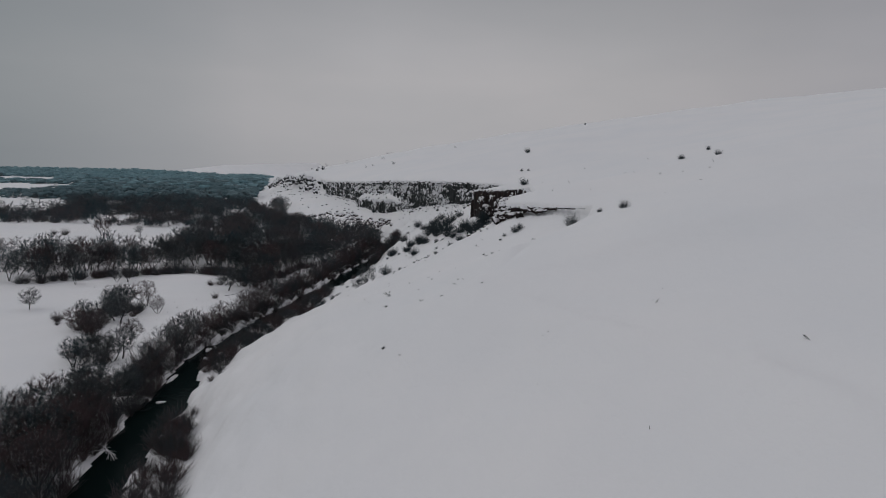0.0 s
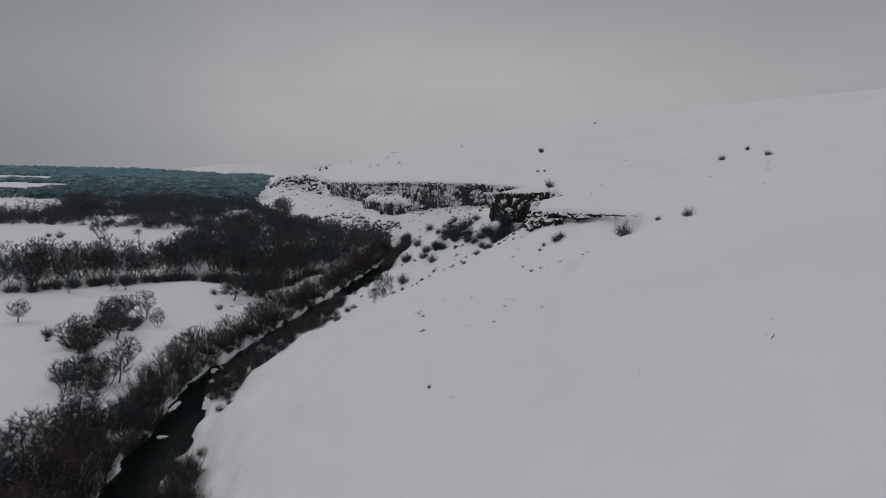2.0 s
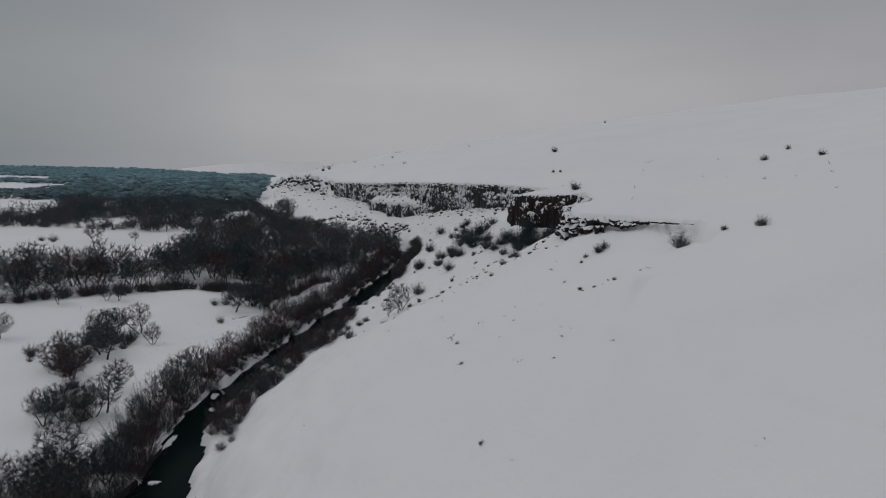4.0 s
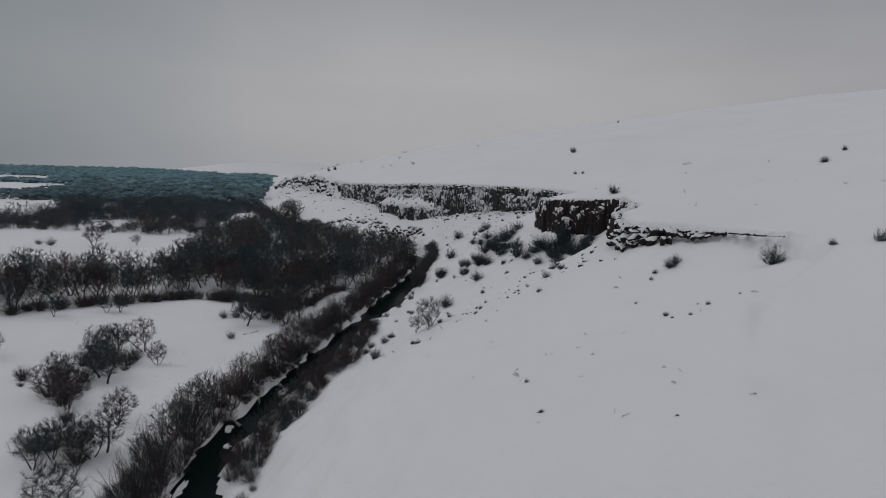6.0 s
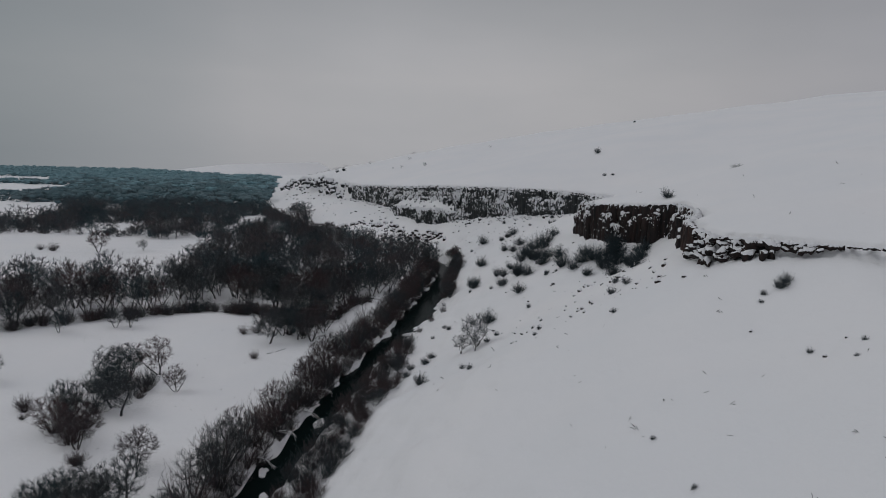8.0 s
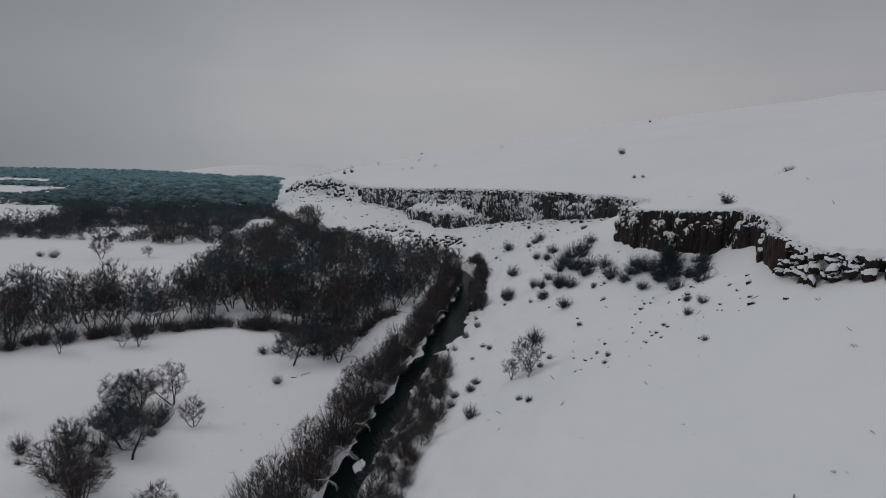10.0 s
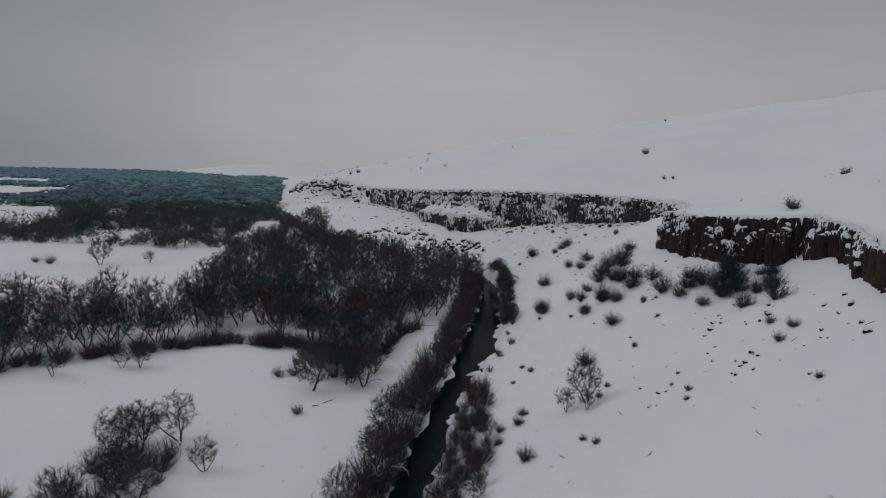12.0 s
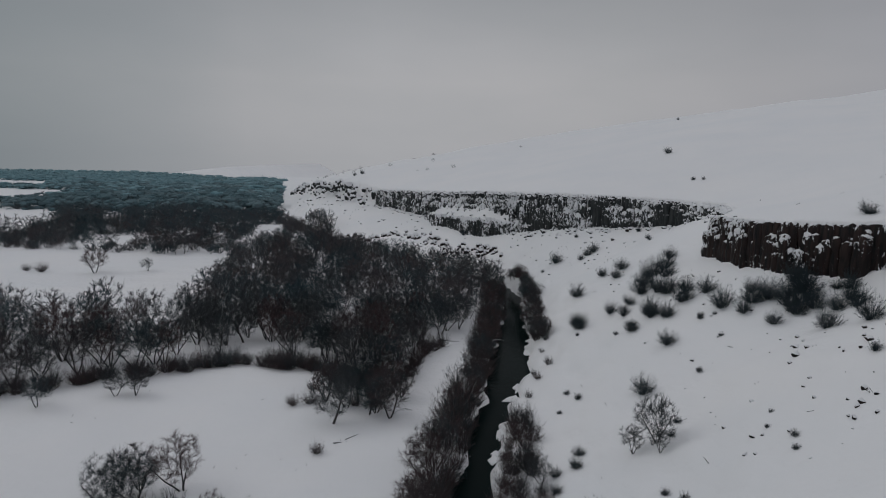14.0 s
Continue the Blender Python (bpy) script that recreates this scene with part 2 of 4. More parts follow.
def land(x, y):
    """Height of the snow surface."""
    x, y = np.asarray(x, float), np.asarray(y, float)
    dr, side_r, half = near_line(RIVER, x, y)
    half = half[..., 0] + 0.55 * waves(x, y, 9, 3) + 0.35 * waves(x, y, 3.5, 4)
    bank = dr - half
    dc, side_c, rim = near_line(RIM, x, y)
    top, foot = rim[..., 0], rim[..., 1]
    valley = 0.45 + 0.35 * waves(x, y, 40, 1) + 0.12 * waves(x, y, 11, 2)
    reach = np.hypot(x + 20, y - 30)
    valley = valley - 0.032 * np.clip(reach - 1180, 0, None)
    right = side_r < 0
    power = np.interp(y, [44, 58, 95, 112, 140, 160, 205, 300], [1.0, 0.8, 0.8, 0.95, 1.3, 1.1, 0.66, 0.75])
    # a level shelf between the water and the foot of the slope
    shelf = np.interp(y, [40, 50, 60, 66, 73, 80, 90, 97, 105, 116, 126, 140, 157, 180, 210, 260], [7.5, 7.0, 5.0, 3.8, 1.9, 1.9, 4.5, 5.6, 5.0, 5.8, 6.0, 4.6, 2.5, 1.5, 0.5, 0])
    above = np.clip(bank - shelf, 0, None) + 0.12 * np.clip(np.minimum(bank, shelf), 0, None)
    u = above / (above + dc + 1e-6)
    slope = 0.15 + (foot - 0.2) * u ** power + (0.35 * waves(x, y, 26, 5) + 0.12 * waves(x, y, 8, 6)) * np.clip(bank / 8, 0, 1)
    crest = np.interp(y, [450, 900], [150, 30])
    hill = top + crest * (1 - np.exp(-0.25 * dc / crest)) - 0.5 * np.exp(-dc / 0.8) + 0.5 * waves(x, y, 60, 7) * np.clip(dc / 20, 0, 1)
    hill = hill - 0.05 * np.clip(reach - 620, 0, None) * np.clip((-x - 140) / 100, 0, 1)
    high = (side_c > 0) & (dc > np.minimum(0.9, np.clip(top - foot, 0, 1)))
    z = np.where(right, np.where(high, hill, slope), valley)
    # banks and bed
    edge = np.clip(bank / 1.3, 0, 1)
    lip = WATER_Z + 0.2 + (z - WATER_Z - 0.2) * edge
    return np.where(bank < 0, WATER_Z - 0.9, np.where(bank < 1.3, lip, z))


def lines(*runs):
    """Grid lines: runs of (from, to, step), then ever wider ones out to the horizon."""
    v = [np.arange(a, b, s) for a, b, s in runs]
    v = np.concatenate(v)
    far, step = [], runs[-1][2]
    p = v[-1]
    while p < 4200:
        step *= 1.22
        p += step
        far.append(p)
    near, step = [], runs[0][2]
    p = v[0]
    while p > -4200:
        step *= 1.22
        p -= step
        near.append(p)
    return np.concatenate([near[::-1], v, far])


def mesh_of(name, verts, faces, mats, smooth=True):
    me = bpy.data.meshes.new(name)
    me.from_pydata(verts, [], faces)
    for m in mats:
        me.materials.append(m)
    if smooth:
        me.shade_smooth()
    me.update()
    return me


gx = lines((-120, -48, 1.6), (-48, -12, 0.6), (-12, 34, 0.9), (34, 90, 2.0))
gy = lines((0, 40, 2.0), (40, 262, 0.9), (262, 420, 2.2))
GX, GY = np.meshgrid(gx, gy)
GZ = land(GX, GY)
nx, ny = len(gx), len(gy)
idx = np.arange(nx * ny).reshape(ny, nx)
quads = np.stack([idx[:-1, :-1], idx[:-1, 1:], idx[1:, 1:], idx[1:, :-1]], -1).reshape(-1, 4)
ground = new("ground", mesh_of("ground", np.stack([GX, GY, GZ], -1).reshape(-1, 3).tolist(), quads.tolist(), [SNOW]))
tagged(ground, "deep smooth snow over valley floor, slope and plateau", "ground", kind="structure")


def river_strip():
    pts = RIVER[:-2]
    dense = np.array([pts[i] + (pts[i + 1] - pts[i]) * k / 6 for i in range(len(pts) - 1) for k in range(6)])
    d = np.gradient(dense[:, :2], axis=0)
    d /= np.linalg.norm(d, axis=1)[:, None]
    nrm = np.stack([-d[:, 1], d[:, 0]], 1)
    v, f = [], []
    for p, q in zip(dense, nrm):
        for k, z in ((6, WATER_Z), (-6, WATER_Z), (-6, WATER_Z - 0.5), (6, WATER_Z - 0.5)):
            v.append((p[0] + q[0] * k, p[1] + q[1] * k, z))
    for i in range(len(dense) - 1):
        a, b = 4 * i, 4 * i + 4
        f += [(a, a + 1, b + 1, b), (a + 2, a + 3, b + 3, b + 2), (a + 1, a + 2, b + 2, b + 1), (a + 3, a, b, b + 3)]
    return mesh_of("water", v, f, [WATER], False)


water = new("water", river_strip())
tagged(water, "narrow dark open river between snowy banks", "river", kind="structure")


def height_at(x, y):
    return float(land(np.array([x]), np.array([y]))[0])


# ---- cliffs ----
class Shape:
    """Triangles gathered for one mesh."""

    def __init__(self):
        self.v, self.t = [], []

    def tube(self, pts, r0, r1, sides=4):
        k = len(pts)
        first = len(self.v)
        for i, p in enumerate(pts):
            d = (pts[min(i + 1, k - 1)] - pts[max(i - 1, 0)]).normalized()
            a = d.orthogonal().normalized()
            b = d.cross(a)
            r = r0 + (r1 - r0) * i / (k - 1)
            for j in range(sides):
                c = 2 * math.pi * j / sides
                self.v.append(p + a * (r * math.cos(c)) + b * (r * math.sin(c)))
        for i in range(k - 1):
            for j in range(sides):
                q, w = first + i * sides + j, first + i * sides + (j + 1) % sides
                self.t += [(q, w, w + sides), (q, w + sides, q + sides)]

    def twig(self, p, q, r):
        d = (q - p).normalized()
        a = d.orthogonal().normalized() * r
        b = d.cross(a)
        f = len(self.v)
        self.v += [p + a, p - a * 0.5 + b * 0.87, p - a * 0.5 - b * 0.87, q]
        self.t += [(f, f + 1, f + 3), (f + 1, f + 2, f + 3), (f + 2, f, f + 3)]

    def sliver(self, p, q, r):
        """A twig finer than a finger: two crossed slivers that taper to the tip."""
        d = (q - p).normalized()
        a = d.orthogonal().normalized() * r
        b = d.cross(a)
        f = len(self.v)
        self.v += [p + a, p - a, p + b, p - b, q]
        self.t += [(f, f + 1, f + 4), (f + 2, f + 3, f + 4)]

    def arrays(self):
        return np.array([tuple(p) for p in self.v], float), np.array(self.t, int)


def fast_mesh(name, v, t, mats, smooth=False):
    me = bpy.data.meshes.new(name)
    me.vertices.add(len(v))
    me.vertices.foreach_set("co", np.ascontiguousarray(v, np.float32).ravel())
    me.loops.add(3 * len(t))
    me.loops.foreach_set("vertex_index", np.ascontiguousarray(t, np.int32).ravel())
    me.polygons.add(len(t))
    me.polygons.foreach_set("loop_start", np.arange(0, 3 * len(t), 3, dtype=np.int32))
    me.polygons.foreach_set("loop_total", np.full(len(t), 3, np.int32))
    for m in mats:
        me.materials.append(m)
    me.update(calc_edges=True)
    if smooth:
        me.shade_smooth()
    return me


def gather(pieces):
    """Joins (verts, tris) pairs into one."""
    vs, ts, n = [], [], 0
    for v, t in pieces:
        vs.append(v)
        ts.append(t + n)
        n += len(v)
    return np.concatenate(vs), np.concatenate(ts)


def placed(v, x, y, z, turn, sx, sy, sz):
    c, s = math.cos(turn), math.sin(turn)
    w = v * (sx, sy, sz)
    return np.stack([w[:, 0] * c - w[:, 1] * s + x, w[:, 0] * s + w[:, 1] * c + y, w[:, 2] + z], 1)


def column_shape(rng, rings=5):
    """A rough six-sided basalt column, one unit high and one across, broken at joints."""
    v, t = [], []
    sides = 6
    rad = [rng.uniform(0.42, 0.58) for _ in range(sides)]
    for i in range(rings):
        z = i / (rings - 1)
        ox, oy = rng.uniform(-0.06, 0.06), rng.uniform(-0.06, 0.06)
        grow = rng.uniform(0.86, 1.08) * (0.86 if i == rings - 1 else 1)
        for j in range(sides):
            a = 2 * math.pi * (j + 0.3 * (i % 2)) / sides
            r = rad[j] * grow * rng.uniform(0.93, 1.07)
            v.append((ox + r * math.cos(a), oy + r * math.sin(a), z + (rng.uniform(-0.05, 0.03) if i else -0.1)))
    for i in range(rings - 1):
        for j in range(sides):
            a, b = i * sides + j, i * sides + (j + 1) % sides
            t += [(a, b, b + sides), (a, b + sides, a + sides)]
    top = len(v)
    v.append((0, 0, 1.06))
    for j in range(sides):
        t.append(((rings - 1) * sides + j, (rings - 1) * sides + (j + 1) % sides, top))
    return np.array(v, float), np.array(t, int)


def boulder_shape(rng, level=2):
    """A block with knocked-off corners."""
    bm = bmesh.new()
    bmesh.ops.create_icosphere(bm, subdivisions=level, radius=0.5)
    cuts = [(Vector((rng.gauss(0, 1), rng.gauss(0, 1), rng.gauss(0, 1))).normalized(), rng.uniform(0.26, 0.4)) for _ in range(9)]
    for p in bm.verts:
        for n, d in cuts:
            k = p.co.dot(n)
            if k > d:
                p.co -= n * (k - d)
    bmesh.ops.triangulate(bm, faces=bm.faces)
    bm.verts.index_update()
    out = np.array([tuple(p.co) for p in bm.verts]), np.array([[p.index for p in f.verts] for f in bm.faces])
    bm.free()
    return out


def split_block(rng):
    """An angular split block, one unit across, with flat faces."""
    bm = bmesh.new()
    for _ in range(13):
        p = [rng.uniform(-0.5, 0.5) for _ in range(3)]
        k = rng.randrange(3)
        p[k] = 0.5 if p[k] > 0 else -0.5
        bm.verts.new(p)
    got = bmesh.ops.convex_hull(bm, input=bm.verts)
    bmesh.ops.delete(bm, geom=list({g for g in got["geom_interior"] + got["geom_unused"] if isinstance(g, bmesh.types.BMVert)}), context="VERTS")
    bmesh.ops.recalc_face_normals(bm, faces=bm.faces)
    bm.verts.index_update()
    out = np.array([tuple(p.co) for p in bm.verts]), np.array([[p.index for p in f.verts] for f in bm.faces])
    bm.free()
    return out


rng = random.Random(11)
COLUMNS = [column_shape(rng) for _ in range(10)]
BOULDERS = [boulder_shape(rng) for _ in range(8)]
BLOCKS = [split_block(random.Random(60 + k)) for k in range(10)]


def along(points, step):
    """Points at even steps along part of the rim, with the heights there and the way out from it."""
    out = []
    for a, b in zip(points[:-1], points[1:]):
        a, b = np.array(a, float), np.array(b, float)
        d = b[:2] - a[:2]
        n = max(1, round(np.linalg.norm(d) / step))
        face = np.array([d[1], -d[0]]) / np.linalg.norm(d)
        for k in range(n):
            p = a + (b - a) * (k + rng.uniform(-0.2, 0.2)) / n
            out.append((p, face))
    return out


def ripple(q, size, seed):
    """Smooth noise along a line, about 0 to 1."""
    return float(np.clip(0.5 + 0.5 * waves(np.array([q]), np.array([0.0]), size, seed)[0], 0, 1))


def rock_face(name, label, points, step, width, mat, seed, low=0.3, shelf=(-1, -1), gaps=0.0, uneven=False):
    """A wall of columns along part of the rim: a tall back row, and front rows that break off in ledges or step out as a shelf."""
    thing = new(name)
    tagged(thing, label, "cliff", kind="structure")
    meshes = [fast_mesh("column", v, t, [mat]) for v, t in COLUMNS]
    for n, (p, face) in enumerate(along(points, step)):
        q = n * step
        on_shelf = shelf[0] < q < shelf[1]
        for row in range(4 if on_shelf else 3):
            ledge = ripple(q, 9, seed + row)
            if not on_shelf and ((row and ledge < 0.25 * row - 0.05) or ripple(q, 14, seed + 20) < gaps):
                continue
            rise = p[2] - p[3] + 0.6
            off = 0.1 * width + row * width * 0.3 + rng.uniform(-0.1, 0.15) * width
            if row == 0:
                tall = rise - rng.uniform(0.02, 0.22) - (0.16 * rise * max(0, ripple(q, 6, seed + 5) - 0.35) if uneven else 0)
            elif on_shelf:
                tall = rise * (0.30, 0.78, 0.62, 0.25)[row] * (min(1, 0.25 + (q - shelf[0]) / 20, 0.25 + (shelf[1] - q) / 24) if row == 3 else 1) + rng.uniform(-0.3, 0.5)
                off = (0, 0.9, 2.2, 0.6 + 5.8 * min(1, (q - shelf[0]) / 20, (shelf[1] - q) / 24))[row] + rng.uniform(-0.25, 0.35)
                if row == 2 and ripple(q, 4.3, seed + 3) < 0.55:
                    continue
            else:
                tall = rise * min(0.985, low + (1 - low) * (0.55 * ledge + 0.55 * ripple(q, 3.1, seed + 7 + row)) - 0.1 * (row - 1) + rng.uniform(-0.05, 0.05))
            w = width * rng.uniform(0.9, 1.4)
            x, y = p[0] + face[0] * off, p[1] + face[1] * off
            z = min(p[3] - 0.6, height_at(x, y) - 0.8)
            ob = new("column", meshes[rng.randrange(len(meshes))])
            ob.parent = thing
            ob.location = (x, y, z)
            ob.rotation_euler, ob.scale = (rng.uniform(-0.03, 0.03), rng.uniform(-0.03, 0.03), rng.uniform(0, 6.28)), (w, w, tall + p[3] - 0.6 - z)
    return thing


rock_face("cliff_east", "dark brown columnar basalt cliff with snow caught on ledges", RIM_NEAR[0:8], 0.95, 1.5, BASALT, 31)
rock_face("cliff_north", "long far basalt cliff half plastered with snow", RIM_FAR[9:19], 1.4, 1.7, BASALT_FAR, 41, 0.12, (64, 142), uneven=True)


def rim_rocks():
    """Rocks and snow lumps along the edge of the far cliff and at its foot."""
    dark, white = [], []
    for p, face in along(RIM_FAR[9:19], 0.8):
        for _ in range(2):
            top = rng.random() < 0.7
            off = rng.uniform(-1.6, 1.6) if top else rng.uniform(2.0, 4.5)
            size = rng.uniform(0.5, 1.5)
            x, y = p[0] + face[0] * off, p[1] + face[1] * off
            z = p[2] - 0.25 * size - 0.3 * max(0, off) if top else height_at(x, y)
            (bv, bt), into = (BLOCKS[rng.randrange(len(BLOCKS))], dark) if rng.random() < 0.6 else (BOULDERS[rng.randrange(len(BOULDERS))], white)
            into.append((placed(bv, x, y, z, rng.uniform(0, 6), size * 1.3, size, size * rng.uniform(0.6, 1.2)), bt))
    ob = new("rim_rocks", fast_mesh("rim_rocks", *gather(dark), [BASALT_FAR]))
    tagged(ob, "loose dark rocks along the edge of the far cliff", "rocks", kind="stuff")
    ob = new("snow_lumps", fast_mesh("snow_lumps", *gather(white), [SNOW], True))
    tagged(ob, "rounded lumps of snow along the edge of the far cliff", "snow", kind="stuff")


rim_rocks()


def snow_ramp():
    """Snow lodged on the broken stretch of the far cliff, sloping from under its rim to the lip of a low undercut face."""
    run = along(RIM_FAR[9:19], 1.4)
    use = [(n, p, face) for n, (p, face) in enumerate(run) if 63 < n * 1.4 < 143]
    v, f, wide = [], [], 9
    for i, (n, p, face) in enumerate(use):
        ends = min(1.0, i / 14, (len(use) - 1 - i) / 17)
        for k in range(wide):
            g = k / (wide - 1)
            off = 0.3 + 6.3 * g * (0.12 + 0.88 * ends)
            z = p[3] + (p[2] - p[3]) * ((0.70 - 0.46 * g ** 0.8) * (0.2 + 0.8 * ends) + 0.05 * math.sin(1.7 * i + 2.1 * k) * (0 < k < wide - 1))
            v.append((p[0] + face[0] * off, p[1] + face[1] * off, z + (0.22 * ripple(n * 1.4, 3, 90 + k) if k < wide - 1 else -1.0)))
    for i in range(len(use) - 1):
        for k in range(wide - 1):
            a = i * wide + k
            f.append((a, a + 1, a + wide + 1, a + wide))
    joined = []
    for _ in range(110):
        i, k = rng.randrange(3, len(use) - 3), int(8 * rng.random() ** 1.6)
        q, size = v[i * wide + k], rng.uniform(0.3, 1.0)
        bv, bt = BLOCKS[rng.randrange(len(BLOCKS))]
        joined.append((placed(bv, q[0] + rng.uniform(-0.7, 0.7), q[1] + rng.uniform(-0.7, 0.7), q[2] + 0.1, rng.uniform(0, 6), size * 1.2, size, size * 1.3), bt))
    rocks = new("ledge_rocks", fast_mesh("ledge_rocks", *gather(joined), [BASALT_FAR]))
    tagged(rocks, "broken dark rocks poking through a snowy cliff ledge", "rocks", kind="stuff")
    ob = new("trim_snow_ramp", mesh_of("trim_snow_ramp", v, f, [SNOW]))
    tagged(ob, "snow drifted onto a broken ledge of the far cliff", "snow", kind="structure")


snow_ramp()


def rubble_rim():
    """The far end of the cliff, weathered to rocks that show through the snow."""
    joined = []
    for p, face in along(RIM_FAR[5:10], 0.9):
        if ripple(p[1], 30, 61) < 0.3 and rng.random() < 0.6:
            continue
        for _ in range(1):
            down = rng.random() ** 1.3
            off = 0.2 + 9.0 * down
            size = rng.choice((0.5, 0.8, 1.1, 2.0)) * rng.uniform(0.8, 1.3) * (1.2 - 0.5 * down)
            x, y = p[0] + face[0] * off + rng.gauss(0, 0.6), p[1] + face[1] * off + rng.gauss(0, 0.6)
            z = max(p[2] - 0.4 * size - down * (p[2] - p[3]), height_at(x, y))
            v, t = BLOCKS[rng.randrange(len(BLOCKS))]
            joined.append((placed(v, x, y, z, rng.uniform(0, 6), size * 1.3, size * 1.3, size * rng.uniform(1.0, 2.6)), t))
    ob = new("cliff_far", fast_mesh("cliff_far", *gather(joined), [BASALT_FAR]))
    tagged(ob, "low distant rim of weathered rocks patched with snow", "cliff", kind="stuff")


rubble_rim()


def broken_rim():
    """The low end of the cliff: a smooth slab, then split blocks, then a thin crack under the snow rim."""
    thing = new("cliff_south")
    tagged(thing, "low broken basalt ledge of split blocks under snow", "cliff", kind="structure")
    meshes = [fast_mesh("block", v, t, [BASALT]) for v, t in BLOCKS]
    cols = [fast_mesh("column", v, t, [SLAB]) for v, t in COLUMNS]
    for p, face in along(RIM_NEAR[7:9], 0.7):
        ob = new("column", cols[rng.randrange(len(cols))])
        ob.parent = thing
        w, off = rng.uniform(1.3, 1.7), rng.uniform(0.0, 0.12)
        ob.location, ob.rotation_euler, ob.scale = (p[0] + face[0] * off, p[1] + face[1] * off, p[3] - 0.9), (0, 0, rng.uniform(0, 6)), (w, w, p[2] - p[3] + 0.8)
    caps = [fast_mesh("snow_cap", v, t, [SNOW], True) for v, t in BOULDERS]
    for p, face in along(RIM_NEAR[8:13], 0.45):
        rise = min(p[2] - p[3], float(np.interp(p[1], [97, 104, 109, 114], [0.16, 0.45, 1.2, 4.0])))
        for row in range(4):
            if row and (rng.random() < 0.3 or rise < 0.75 * row):
                continue
            size = min(rng.uniform(0.45, 1.3), 0.2 + 0.75 * rise) * rng.choice((0.7, 1.0, 1.2))
            down = 0.0 if row == 0 else rng.uniform(0.12, 1.0)
            off = -0.2 + 1.3 * down * min(1, rise / 2) + rng.uniform(-0.12, 0.3)
            x, y = p[0] + face[0] * off, p[1] + face[1] * off
            top = p[2] - 0.06 - down * max(0.0, rise - 0.3 * size)
            tall = size * rng.uniform(0.7, 1.5) if rise > 1 else rise * rng.uniform(0.6, 1.2)
            ob = new("block", meshes[rng.randrange(len(meshes))])
            ob.parent = thing
            ob.location, ob.rotation_euler = (x, y, top - 0.5 * tall), (rng.uniform(-0.3, 0.3), rng.uniform(-0.3, 0.3), rng.uniform(0, 6))
            ob.scale = (size * rng.uniform(1.0, 1.7), size * rng.uniform(0.8, 1.2), tall)
            if row and rng.random() < 0.3:
                cap = new("snow_cap", caps[rng.randrange(len(caps))])
                cap.parent = thing
                cap.location, cap.rotation_euler = (x - face[0] * 0.2, y - face[1] * 0.2, top - 0.02), (rng.uniform(-0.3, 0.3), rng.uniform(-0.3, 0.3), rng.uniform(0, 6))
                cap.scale = (size * rng.uniform(0.7, 1.3), size * rng.uniform(0.6, 1.0), size * rng.uniform(0.2, 0.35))
    return thing


broken_rim()


def outcrop(points, label, count, size):
    """Rocks breaking through the snow along a line."""
    joined = []
    for _ in range(count):
        i = rng.randrange(len(points) - 1)
        f = rng.random()
        x = points[i][0] + f * (points[i + 1][0] - points[i][0]) + rng.gauss(0, 1.6)
        y = points[i][1] + f * (points[i + 1][1] - points[i][1]) + rng.gauss(0, 1.6)
        s = size * rng.uniform(0.5, 1.3)
        v, t = BLOCKS[rng.randrange(len(BLOCKS))]
        joined.append((placed(v, x, y, height_at(x, y) + 0.2 * s, rng.uniform(0, 6), s * 1.3, s, s * 1.5), t))
    ob = new("rock_outcrop", fast_mesh("rock_outcrop", *gather(joined), [BASALT]))
    tagged(ob, label, "rocks", kind="stuff")


outcrop([(-87, 334), (-73, 315), (-62, 316), (-47, 297), (-39, 281), (-29, 272), (-23, 264)], "dark rocks breaking through snow above the woods", 130, 1.15)


ROCKS = [fast_mesh("rock", v, t, [BASALT]) for v, t in BLOCKS]


def lone_rock(x, y, size):
    ob = new("rock", ROCKS[rng.randrange(len(ROCKS))])
    ob.location, ob.rotation_euler, ob.scale = (x, y, height_at(x, y) + 0.16 * size), (rng.uniform(-0.5, 0.5), rng.uniform(-0.5, 0.5), rng.uniform(0, 6)), (size * 1.05, size * 0.8, size * 0.9)
    tagged(ob, "dark basalt rock half buried in snow on slope", "rock", group="rocks on the slope")


